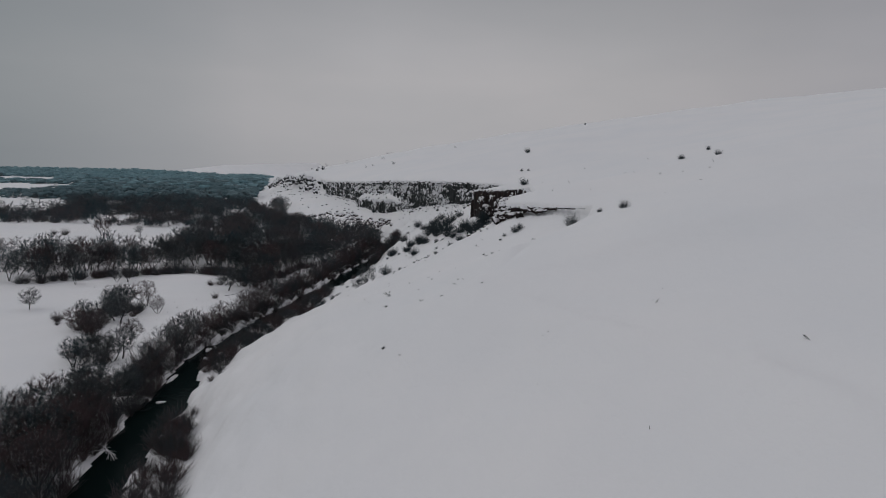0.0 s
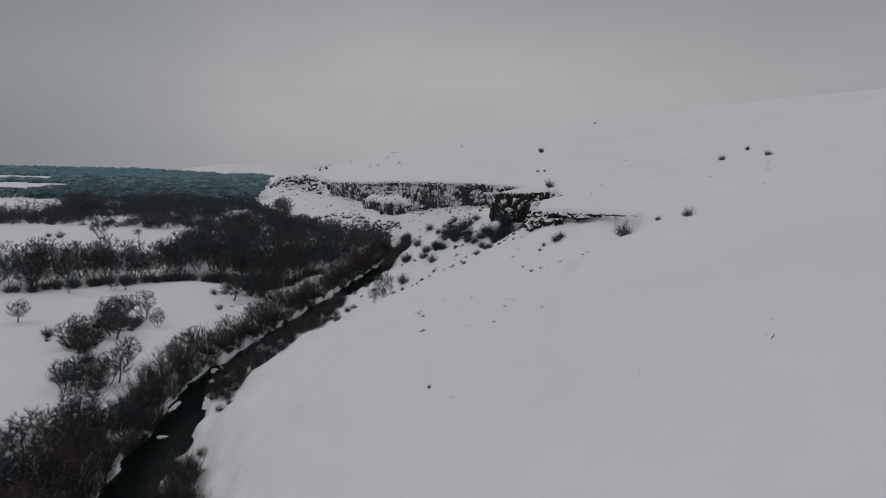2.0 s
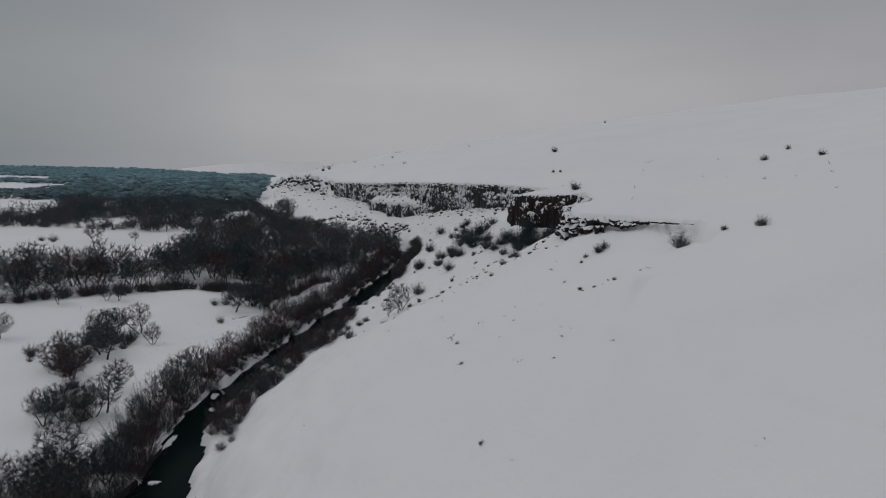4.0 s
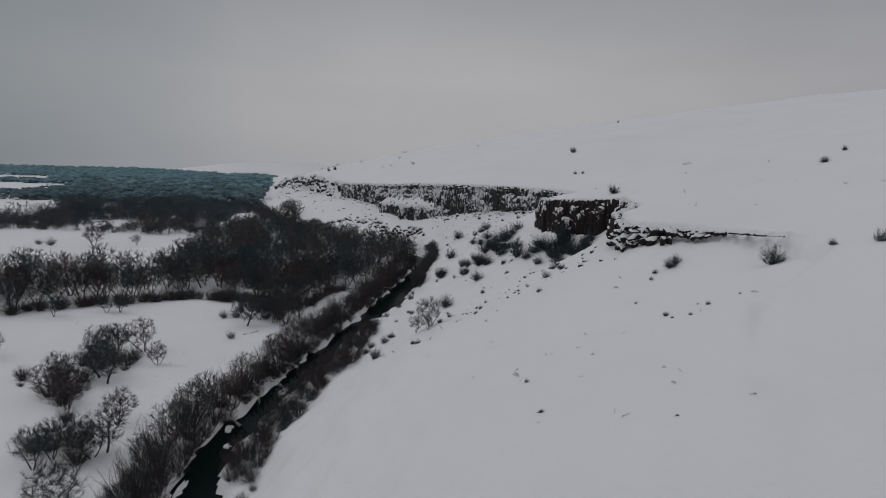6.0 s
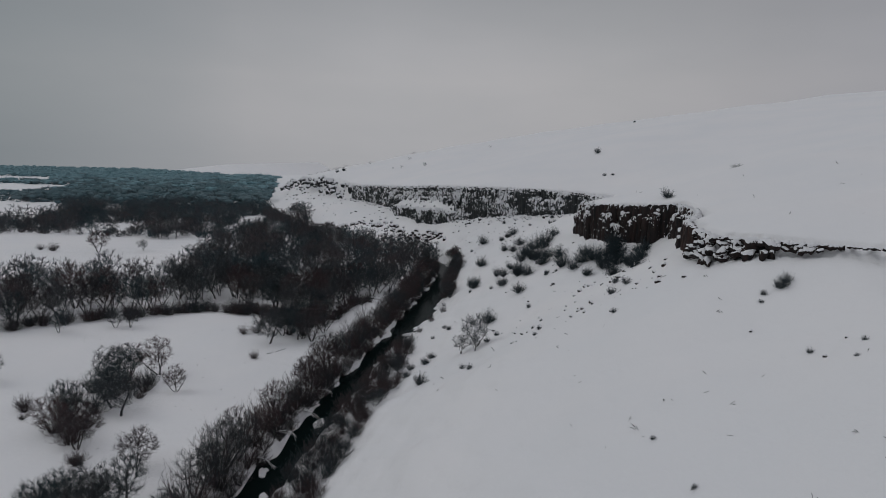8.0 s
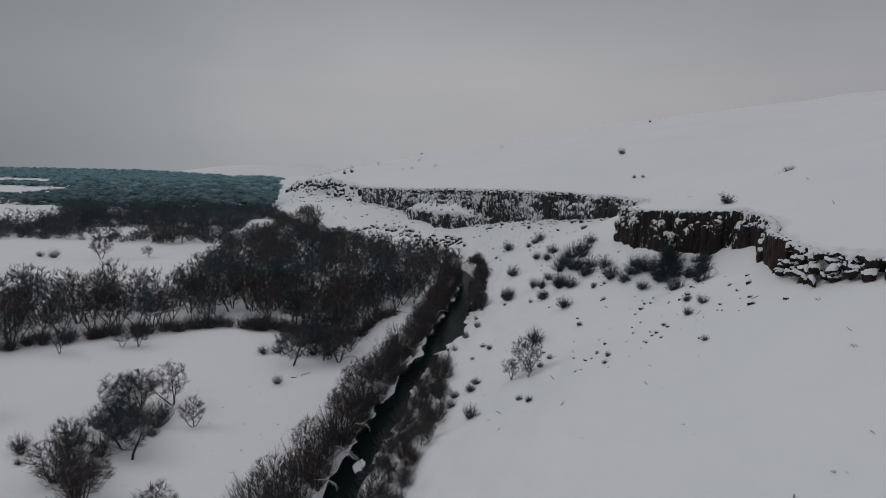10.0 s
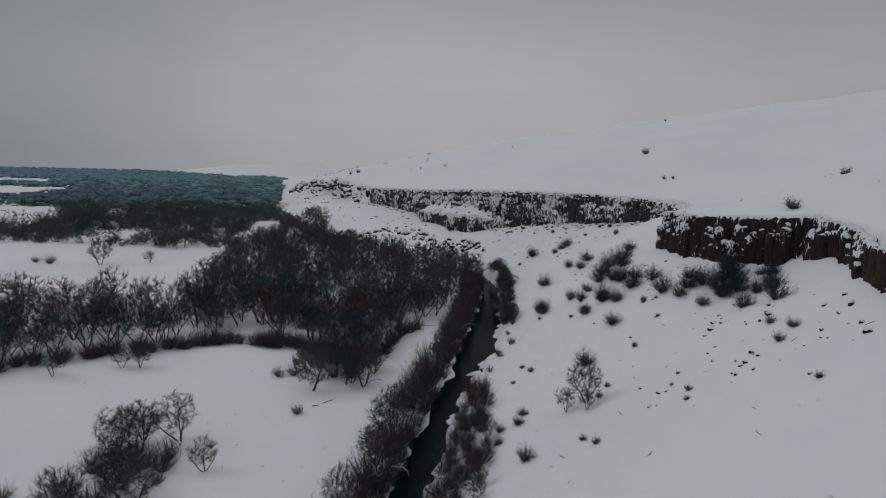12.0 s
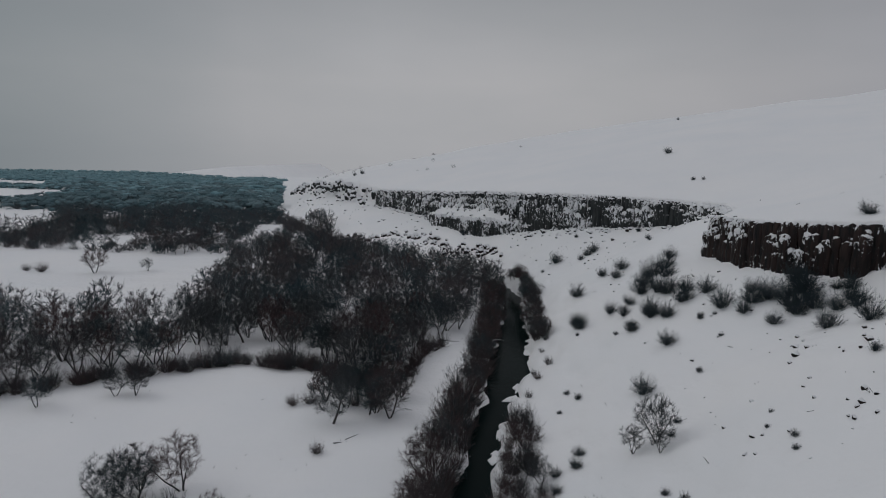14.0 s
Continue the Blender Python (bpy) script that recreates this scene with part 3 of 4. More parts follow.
for x, y, size in ((2.5, 141, 1.0), (4.1, 141.8, 0.7), (1.3, 140.1, 0.6), (7.6, 136.4, 1.0), (6.1, 135.4, 0.6), (-10.5, 125, 0.6), (-9.9, 124.2, 0.4), (-0.5, 124.7, 0.8),
                   (-2.4, 122.6, 0.7), (-0.7, 122.3, 0.6), (10.2, 241.8, 1.5), (5.4, 237.9, 1.4), (12.9, 240.3, 1.4), (8.2, 118.5, 1.0), (9.1, 121, 0.7), (7.0, 124, 0.6),
                   (10.4, 115.5, 0.7), (13.5, 184, 0.8),
                   (3.8, 143.6, 0.9), (6.6, 148.3, 0.7), (9.3, 139.8, 0.8), (8.1, 138, 0.6), (10.7, 130.2, 0.7), (11.6, 126.5, 1.0), (1.2, 127, 0.8), (-1.2, 124.2, 0.55), (1, 125, 0.5),
                   (-8.8, 127.2, 0.65), (-8.1, 126.7, 0.45), (17.2, 135.2, 1.3), (-2.2, 129, 0.45), (-2.5, 123.2, 0.45), (12.9, 130.1, 0.6), (-0.1, 156.1, 0.5), (10.2, 96.2, 0.5), (10, 83.8, 0.45),
                   (16.8, 84.9, 0.38), (13.8, 87.4, 0.36), (10.1, 126.2, 0.7), (-6.7, 124.8, 0.5), (-12.1, 142.4, 0.7), (-9.3, 132.2, 0.65), (3.8, 64.5, 0.24), (8.6, 64.2, 0.24), (1.4, 115.8, 0.5),
                   (-4.8, 152.9, 0.7)):
    lone_rock(x, y, 0.8 * size)
for _ in range(95):
    y = rng.uniform(122, 250)
    x = np.interp(y, [105, 140, 190, 250], [12, 12, 6, 0]) - abs(rng.gauss(0, 9))
    lone_rock(float(x), y, rng.uniform(0.14, 0.45))
for _ in range(22):
    y = rng.uniform(116, 150)
    lone_rock(rng.uniform(-14, 11), y, rng.uniform(0.12, 0.3))


# ---- trees and shrubs ----
def aim(rng, up, out, az):
    return Vector((math.cos(az) * out, math.sin(az) * out, up)).normalized()


def bent(rng, p, d, length, k, lift, wobble=0.16):
    """A branch's line from p along d, lifting or drooping."""
    pts, q = [p.copy()], d.copy()
    for _ in range(k):
        q = (q + Vector((rng.gauss(0, wobble), rng.gauss(0, wobble), rng.gauss(0, wobble) + lift))).normalized()
        pts.append(pts[-1] + q * (length / k))
    return pts


def spot(pts, f):
    g = f * (len(pts) - 1)
    i = min(int(g), len(pts) - 2)
    return pts[i].lerp(pts[i + 1], g - i), (pts[i + 1] - pts[i]).normalized()


def hull(rng, centre, wide, tall):
    """Keeps points inside a lobed, rounded crown: gives a function that pulls a point back to its edge."""
    a, b, c = rng.uniform(0, 6.28), rng.uniform(0, 6.28), rng.uniform(0, 6.28)

    def pull(p):
        d = p - centre
        az, el = math.atan2(d.y, d.x), d.z / tall
        lobe = 1 + 0.13 * math.sin(3 * az + a) + 0.10 * math.sin(5 * az + b + 3 * el) + 0.08 * math.sin(7 * el + c)
        k = math.sqrt((d.x * d.x + d.y * d.y) / (wide * wide) + el * el) / lobe
        return p if k <= 1 else centre + d * ((1 + rng.uniform(-0.10, 0.07)) / k)

    return pull


def kept(pull, pts, least=0.1):
    """The branch, shortened where it would grow out of the crown."""
    a, b = pts[0], pts[-1]
    whole = (b - a).length
    short = (pull(b) - b).length
    k = max(least, 1 - 1.15 * short / max(whole, 1e-4))
    return [a + (p - a) * k for p in pts]


def clumps(rng, pull, centre, wide, tall, count, lowest):
    """Places for the twig clumps, spread through a rounded crown and thicker towards its outside."""
    out = []
    while len(out) < count:
        d = Vector((rng.gauss(0, 1), rng.gauss(0, 1), rng.gauss(0, 1))).normalized() * rng.random() ** 0.42
        p = pull(centre + Vector((d.x * wide, d.y * wide, d.z * tall)) * 1.08)
        p = centre + (p - centre) * 0.9
        if p.z > lowest:
            out.append(p)
    return out


def spray(rng, crown, pull, centre, line, count, length, r, loose=0.34):
    """Fine twigs sweeping up and out from a branch like a broom."""
    way = (line[-1] - line[0]).normalized()
    for _ in range(count):
        p, d = spot(line, rng.random())
        out = p - centre
        d2 = (way * 0.35 + out.normalized() * 0.45 + Vector((rng.gauss(0, loose), rng.gauss(0, loose), rng.gauss(0.22 if loose < 0.4 else -0.02, loose)))).normalized()
        p, tip = kept(pull, [p, p + d2 * (length * rng.uniform(0.4, 1.35))], 0.35)
        crown.sliver(p, tip, r)


def grow(seed, height, stems, lean, boughs, twigs, twig_r, clear=0.25, girth=0.02, sides=5, wide=0.44):
    """A bare broadleaf with a rounded crown: stems, forking boughs and fine twigs. Gives (wood, crown)."""
    rng = random.Random(seed)
    wood, crown = Shape(), Shape()
    az0 = rng.uniform(0, 6.28)
    centre = Vector((rng.gauss(0, 0.04), rng.gauss(0, 0.04), 0.58)) * height
    pull = hull(rng, centre, wide * height, 0.42 * height)
    r = girth * height * (0.7 if stems > 1 else 1.2)
    nodes = []
    for s in range(stems):
        az = az0 + 6.28 * s / stems + rng.uniform(-0.5, 0.5)
        tilt = lean * rng.uniform(0.5, 1.2) if stems > 1 else lean * 0.4
        base = Vector((math.cos(az), math.sin(az), 0)) * (0.12 * (stems > 1)) + Vector((0, 0, -0.25))
        stem = kept(pull, bent(rng, base, aim(rng, 1, tilt, az), height * rng.uniform(0.55, 0.72), 4, 0.03, 0.15))
        wood.tube(stem, r, r * 0.3, sides)
        nodes += [(spot(stem, clear + (0.98 - clear) * k / 7)[0], r * 0.5) for k in range(8)]
    spots = clumps(rng, pull, centre, wide * height, 0.42 * height, boughs, clear * 0.7 * height)
    spots.sort(key=lambda c: min((q - c).length for q, _ in nodes[:8 * stems]))
    for c in spots:
        p, thick = min(nodes, key=lambda n: (n[0] - c).length + 1.5 * max(0, n[0].z - c.z + 0.03 * height))
        mid = p.lerp(c, 0.5) + Vector((rng.gauss(0, 1), rng.gauss(0, 1), rng.gauss(0, 1))) * (0.12 * (c - p).length)
        thin = max(thick * 0.62, r * 0.06)
        if thick > r * 0.3:
            wood.tube([p, mid, c], thick * 0.7, thin * 0.6, 3)
        else:
            wood.twig(p, c + (c - p) * 0.3, thick)
        spray(rng, crown, pull, centre, [p, mid, c], twigs, 0.15 * height, twig_r)
        nodes += [(mid, thin), (c, thin)]
    return wood.arrays(), crown.arrays()


def bush(seed, height, stems, twigs, twig_r, wide=0.6, low=0.12, tight=1.0, loose=0.34):
    """A rounded shrub of many stems from one stool, each set with fine twigs."""
    rng = random.Random(seed)
    wood, crown = Shape(), Shape()
    centre = Vector((0, 0, 0.44)) * height
    pull = hull(rng, centre, wide * height, 0.56 * height)
    root = Vector((0, 0, -0.1 * height))
    for c in clumps(rng, pull, centre, wide * height, 0.56 * height, stems, low * height):
        az = math.atan2(c.y, c.x) + rng.gauss(0, 0.3)
        base = Vector((math.cos(az), math.sin(az), 0)) * (0.13 * height * tight * rng.random()) + Vector((0, 0, -0.06 * height))
        mid = base.lerp(c, 0.5) + Vector((rng.gauss(0, 1), rng.gauss(0, 1), rng.gauss(0.5, 0.7))) * (0.06 * height)
        wood.twig(base, mid.lerp(c, 0.4), 0.0065 * height)
        wood.twig(mid, c, 0.0045 * height)
        spray(rng, crown, pull, Vector((0, 0, 0.2 * height)) if loose > 0.4 else root, [base.lerp(mid, 0.7), mid, c], twigs, 0.17 * height, twig_r, loose)
    return wood.arrays(), crown.arrays()


def plant(name, parts, wood_mat, crown_mat, label, category, group):
    """A plant with its wood and its crown as parts, standing at the origin, to be copied."""
    ob = new(name)
    (wv, wt), (cv, ct) = parts
    for n, v, t, m in (("trunk" if "tree" in name else "stem_clump", wv, wt, wood_mat), ("crown" if "tree" in name else "twig_mass", cv, ct, crown_mat)):
        p = new(n, fast_mesh(n, v, t, [m]))
        p.parent = ob
    tagged(ob, label, category, group)
    return ob


class Stock:
    """Variants of one kind of plant. The first planting of each uses the original, later ones are copies."""

    def __init__(self, variants):
        self.variants, self.used = variants, set()

    def put(self, x, y, scale, squash=1.0, k=None, sink=0.0):
        k = rng.randrange(len(self.variants)) if k is None else k
        ob = self.variants[k]
        m = pose(x, y, max(height_at(x, y), WATER_Z) - sink, rng.uniform(-4, 4), rng.uniform(-4, 4), rng.uniform(0, 360))
        if k in self.used:
            ob = copy_thing(ob, m)
        else:
            self.used.add(k)
            ob.matrix_basis = m
        ob.scale = (scale, scale, scale * squash)
        return ob


WILLOW = [grow(100 + i, 7.0, st, ln, 230, 13, 0.0105, cl, girth=0.022) for i, (st, ln, cl) in enumerate((
    (3, 0.6, 0.28), (2, 0.5, 0.32), (1, 0.3, 0.3), (4, 0.65, 0.32), (3, 0.45, 0.38), (2, 0.8, 0.3)))]
BANK = [bush(200 + i, 5.0, 100, 12, 0.0105, 0.6, 0.12, 1.0, 0.39) for i in range(5)]
THORN = [bush(300 + i, 2.5, 120, 13, 0.0085, 0.66, 0.12, 0.8, 0.5) for i in range(5)]

willows = Stock([plant("willow_tree", w, BARK, (TWIG_RED, TWIG, TWIG)[i % 3], "bare many-limbed willow standing in snow", "tree", "bare trees of the valley") for i, w in enumerate(WILLOW)])
bank_shrubs = Stock([plant("willow_shrub", w, STEM, (TWIG_RED, TWIG)[i % 2], "dense reddish bare willow shrub by the river", "shrub", "shrubs of the valley") for i, w in enumerate(BANK)])
thorns = Stock([plant("thorn_shrub", w, TWIG_GREY, TWIG_GREY, "dark bare rounded thorn shrub on the snowy slope", "shrub", "shrubs of the slope") for w in THORN])


def inside(poly, x, y):
    hit = False
    for (ax, ay), (bx, by) in zip(poly, poly[1:] + poly[:1]):
        if (ay > y) != (by > y) and x < ax + (y - ay) * (bx - ax) / (by - ay):
            hit = not hit
    return hit


def scatter(poly, gap, seed):
    """Jittered even spots inside a polygon."""
    r = random.Random(seed)
    xs, ys = [p[0] for p in poly], [p[1] for p in poly]
    out, row = [], 0
    y = min(ys)
    while y < max(ys):
        x = min(xs) + (row % 2) * gap / 2
        while x < max(xs):
            q = (x + r.uniform(-0.42, 0.42) * gap, y + r.uniform(-0.42, 0.42) * gap)
            if inside(poly, *q):
                out.append(q)
            x += gap
        y += gap * 0.87
        row += 1
    return out


def beside_river(y, off):
    """A spot off metres from the river's middle line (+ to the west)."""
    x = float(np.interp(y, RIVER[:18, 1], RIVER[:18, 0]))
    return x - off


# shrubs at the foot of the cliff: x, y, height
CLIFF_SHRUBS = [
    (-3.1, 183, 4.2), (0.9, 190, 4.2), (-0.3, 177, 4.2), (6.4, 196, 2.9), (0, 170.6, 3.8), (3.6, 170, 3.2), (3.1, 163, 3.8), (-5.9, 180, 2.5), (-7.8, 177, 2.5), (-5.2, 170, 3.4),
    (-8.3, 170, 2.0), (4.6, 159, 2.7), (7.6, 163, 3.1), (8.7, 160, 3.7), (6.4, 154, 2.4), (10.1, 156.7, 3.8), (12.9, 161.5, 3.6), (12.7, 157, 4.2), (13.6, 152, 3.0), (16.2, 153.4, 2.7), (11.7, 142.3, 3.8),
    (16.4, 157, 2.0), (-1.5, 186.5, 4.0), (2.4, 186, 3.6), (1.7, 174, 3.2), (11.2, 159, 3.2), (9.5, 147, 3.4),
    (3.7, 191.3, 4.4), (-1.2, 179.3, 4.2), (6.4, 160.6, 3.6), (9.8, 154.6, 3.8), (12.9, 159.2, 4.0), (12, 154.6, 3.0), (17.6, 155.8, 3.0), (15, 149.9, 3.2), (-5, 171.6, 3.4),
    (-3.5, 167.6, 3.0), (-3.7, 198.6, 2.6), (-2.1, 234.2, 2.6)]
SLOPE_SHRUBS = [
    (-9.8, 237.6, 3.9), (-0.4, 235, 3.2), (-4.3, 232, 2.1), (-12.2, 197, 3.4), (-14.3, 184.6, 3.1), (-6.1, 159.4, 2.9), (-5.2, 149.3, 1.2), (-12.7, 148.5, 3.0), (-13.6, 135.2, 1.2), (-20.1, 154, 1.4),
    (-23.1, 151.2, 0.9), (-23.8, 135.8, 1.8), (-26.7, 131.7, 1.8), (-7.6, 122, 0.9), (-7.2, 127.7, 0.7), (-34.7, 290, 2.4), (-2.4, 249, 1.6), (11.6, 228, 1.6), (-5.7, 202.6, 2.4), (-1.8, 201.6, 3.2),
    (1.7, 162, 0.8), (-13.7, 236.5, 1.2), (4.2, 127, 1.6), (16, 102.5, 1.8), (13.3, 101, 0.7), (-4.3, 80, 0.5), (-3.9, 73, 0.5), (-2.5, 58, 0.5),
    (-14.5, 181.5, 3.2), (-9, 181.3, 2.6), (-8.8, 168.3, 2.4), (0.3, 156.1, 0.9), (-0.2, 162.5, 1.2), (7.1, 129.5, 1.8), (1.4, 114.4, 1.0), (-6.7, 123.8, 1.0), (-16.8, 122.4, 1.2),
    (-24.1, 124.9, 2.2), (-26.2, 135.4, 1.7), (-22.9, 138.7, 1.8), (-21, 157.4, 1.2), (-11.8, 138.2, 1.1), (-5.5, 130.4, 0.7), (-15.5, 178.4, 0.9), (-11.1, 169.2, 1.0), (6.5, 133.5, 1.7),
    (14.1, 102.2, 0.9), (-17.8, 124.5, 1.1), (10.2, 86.2, 0.7), (14, 85.4, 0.6), (10.7, 81.2, 0.5), (12.6, 239.3, 1.8), (8.4, 216, 1.5), (0.1, 163.2, 1.2)]
HILL_SHRUBS = [
    (24.7, 94.4, 2.5), (28, 89.5, 1.1), (30.9, 86.4, 1.9), (24, 163.4, 2.7), (40.1, 301, 3.0), (32.9, 256, 1.5), (35.6, 255.4, 1.4), (50.6, 193.4, 2.3), (62.2, 151, 2.0), (63.4, 131.8, 1.8),
    (74.2, 164.4, 1.5), (102, 469, 2.0), (-98, 468, 3.2), (-104, 474, 2.6), (16.9, 103.2, 1.6)]
for x, y, h in CLIFF_SHRUBS + SLOPE_SHRUBS + HILL_SHRUBS:
    thorns.put(x, y, (1.12 if h > 2 else 1.0) * h / 2.5, rng.uniform(0.85, 1.05), sink=0.1)
for x, y, h in ((-15.2, 135.0, 5.4), (-17.8, 134.8, 3.2), (-15.6, 132.6, 2.6)):
    willows.put(x, y, h / 6.4, 1.0, k=4)

# trees and shrubs standing on the open fields: x, y, height
FIELD_TREES = [
    (-70.6, 128.9, 6.2), (-66.9, 131.6, 6.6), (-73.2, 127.2, 5.6), (-71.5, 131.5, 6.0), (-53.9, 148.4, 7.0), (-46.5, 151, 6.8), (-49.4, 152, 5.8), (-96, 151, 4.5), (-87.7, 156, 4.2), (-85, 156.6, 4.0), (-105.2, 171, 10),
    (-107, 185, 6.5), (-146.3, 250.5, 8.6), (-131.7, 254, 4.6), (-60.4, 123.4, 4.0), (-68.7, 119.3, 6.0), (-63.6, 114, 6.4), (-63.7, 104.5, 6.0), (-69.7, 109, 5.2)]
FIELD_TREES_SOUTH = [
    (-71.1, 113.7, 5.4), (-66.5, 117, 6.0), (-57.3, 91.4, 5.0), (-51.8, 93, 5.4), (-54.8, 92, 5.0), (-90.4, 125, 4.9), (-45.8, 60, 7.5), (-44.2, 55.3, 7.4), (-48.6, 68, 7.0), (-49.8, 79, 6.6), 
    (-57.9, 89, 5.4), (-52.8, 91.8, 5.5), (-54.3, 100, 5.2), (-51, 63, 7.4), (-43, 50, 7.4), (-42.5, 65, 6.6), (-44.5, 70, 6.8), (-47.5, 63.5, 7.2), (-41, 57.5, 6.6), (-49, 56, 7.4),
    (-40.9, 60.2, 6.5), (-39.8, 63.2, 6.2), (-38.6, 52, 6.5), (-45.4, 69, 6.5), (-42.5, 67.6, 6.2), (-42.9, 71.6, 6.4), (-41.8, 75.6, 5.6)]
for x, y, h in FIELD_TREES + FIELD_TREES_SOUTH:
    willows.put(x, y, h / 6.4, rng.uniform(0.85, 1.0))
for x, y, h in ((-60.8, 154.3, 2.4), (-58.5, 155, 2.6), (-54.3, 140.4, 2.0), (-163, 251, 4.2), (-168, 252, 3.0), (-77.4, 114.8, 2.0), (-61.6, 101, 1.9), (-64.4, 120.6, 2.0), (-75.9, 112.5, 1.2), (-66, 110, 3.0), (-70, 127, 3.0),
                (-72.6, 122.9, 3.6), (-71.5, 125.5, 3.8), (-67.8, 123.9, 4.2), (-65.2, 123.4, 3.4), (-68.4, 121.0, 3.8), (-65.6, 126, 3.4), (-78.3, 116.1, 2.6), (-65.4, 106.0, 4.2),
                (-66.5, 108.4, 4.0), (-70.4, 112.7, 4.4), (-69.3, 109.2, 4.0), (-68.0, 115.0, 4.4), (-72.6, 117.5, 4.0), (-61.5, 101.0, 2.6), (-58.6, 93.3, 4.0), (-56.0, 94.5, 3.6), (-60.5, 92.6, 3.6), (-53.8, 90.5, 3.8)):
    bank_shrubs.put(x, y, h / 5.0 * 1.15, 0.87)

GROVE = [(-53.5, 152.5), (-47, 149.5), (-45.5, 160), (-51, 165), (-60, 160)]
for x, y in scatter(GROVE, 2.9, 21):
    if rng.random() < 0.5:
        willows.put(x, y, rng.uniform(0.6, 0.95))
    else:
        bank_shrubs.put(x, y, rng.uniform(0.45, 0.8))

# the strips along both banks
spots = []
y = 46.0
while y < 238:
    wide = float(np.interp(y, [46, 64, 74, 112, 120, 136, 150, 170, 190, 236], [8, 6.2, 4.0, 3.6, 4.0, 3.9, 3.6, 2.8, 3.0, 5]))
    half = float(np.interp(y, RIVER[:18, 1], RIVER[:18, 2]))
    n = max(1, round((wide - 1.5) / 2.8))
    spots.append((beside_river(y, half + rng.uniform(0.2, 1.1)), y + rng.uniform(-0.6, 0.6), rng.uniform(2.8, 4.0) + (0.7 if y < 84 else 0), False))
    for k in range(n):
        spots.append((beside_river(y, half + 1.3 + (k + rng.uniform(0.1, 0.9)) * (wide - 1.5) / n), y + rng.uniform(-0.9, 0.9), rng.uniform(4.8, 6.8), rng.random() < 0.5))
    y += 2.45
y = 46.0
while y < 250:
    half = float(np.interp(y, RIVER[:18, 1], RIVER[:18, 2]))
    if not (66 < y < 86 or 153 < y < 186) and rng.random() < 0.95:
        shelf = float(np.interp(y, [46, 62, 70, 86, 92, 126, 140, 150, 190], [6.5, 4.5, 1.5, 3.5, 5.2, 5.8, 4.6, 3.4, 2.6]))
        n = max(1, round(shelf / 1.75))
        for k in range(n):
            spots.append((beside_river(y, -half - 0.8 - (k + rng.uniform(0.25, 0.95)) * (shelf - 0.3) / n), y + rng.uniform(-0.9, 0.9), rng.uniform(2.2, 3.7) + (0.9 if y < 66 else 0), rng.random() < 0.1))
        if y > 186:
            spots.append((beside_river(y, -half - rng.uniform(0.3, 2.4)), y + rng.uniform(-1, 1), rng.uniform(3.6, 5.2), True))
    elif rng.random() < 0.45:
        spots.append((beside_river(y, -half - rng.uniform(2.0, 4.5)), y, rng.uniform(1.2, 2.4), False))
    y += 2.2
for x, y, h, tree in spots:
    if tree:
        willows.put(x, y, h / 6.7, rng.uniform(0.85, 1.05), k=rng.choice((0, 3, 4, 5)), sink=0.2)
    else:
        bank_shrubs.put(x, y, h / 4.8, rng.uniform(0.9, 1.1), sink=0.1)

# the woods
WOODS = [(-52, 161), (-46, 169), (-41, 186), (-35, 198), (-32, 215), (-24, 242), (-31, 264), (-52, 285), (-72, 306), (-92, 348), (-114, 398), (-134, 335),
         (-118, 300), (-108, 262), (-103, 235), (-99, 205), (-92, 190), (-84, 178), (-74, 173), (-61, 172)]
BELT = [(-150, 152), (-112, 151), (-99, 158), (-88, 164), (-82, 174), (-98, 198), (-112, 203), (-128, 198), (-150, 192)]
NORTH = [(-225, 292), (-160, 291), (-120, 288), (-118, 300), (-128, 335), (-112, 392), (-150, 395), (-250, 372), (-275, 330)]
# small openings among the trees where the snow shows: x, y, half length and half width, lying along the line of sight
GAPS = [(-123, 352, 40, 7.5), (-122, 316, 16, 4), (-158, 340, 16, 5), (-142, 338, 16, 5), (-176, 320, 16, 5), (-232, 415, 24, 7), (-276, 452, 14, 6), (-209, 411, 15, 5), (-252, 554, 28, 4),
        (-181, 308, 12, 7), (-102, 317, 16, 5)]


def in_gap(x, y):
    for gx0, gy0, long, wide in GAPS:
        d = Vector((gx0 + 25, gy0 - 50)).normalized()
        a, b = (x - gx0) * d.x + (y - gy0) * d.y, (y - gy0) * d.x - (x - gx0) * d.y
        if (a / long) ** 2 + (b / wide) ** 2 < 1:
            return True
    return False


trees = []
for poly, gap, seed in ((WOODS, 4.4, 1), (BELT, 5.9, 2)):
    trees += [q for q in scatter(poly, gap, seed) if near_line(RIVER, np.array(q[0]), np.array(q[1]))[0] > 3.2 and waves(np.array(q[0]), np.array(q[1]), 19, 9) > -0.7]
trees.sort(key=lambda p: math.hypot(p[0] + 38, p[1] - 70))
for x, y in trees[:95]:
    if in_gap(x, y):
        continue
    willows.put(x, y, rng.uniform(0.9, 1.3), rng.uniform(0.95, 1.1))
# undergrowth along the edge of the woods
EDGE = [(-112, 150), (-100, 157), (-88, 163), (-78, 170), (-68, 170), (-60, 169), (-52, 161), (-46, 168), (-41, 184)]
for i in range(len(EDGE) - 1):
    for k in range(9):
        f = (k + rng.random()) / 9
        x, y = EDGE[i][0] + f * (EDGE[i + 1][0] - EDGE[i][0]), EDGE[i][1] + f * (EDGE[i + 1][1] - EDGE[i][1])
        bank_shrubs.put(x + rng.gauss(0, 1.2), y + abs(rng.gauss(1.0, 1.5)), rng.uniform(0.65, 1.1), rng.uniform(0.75, 0.95))

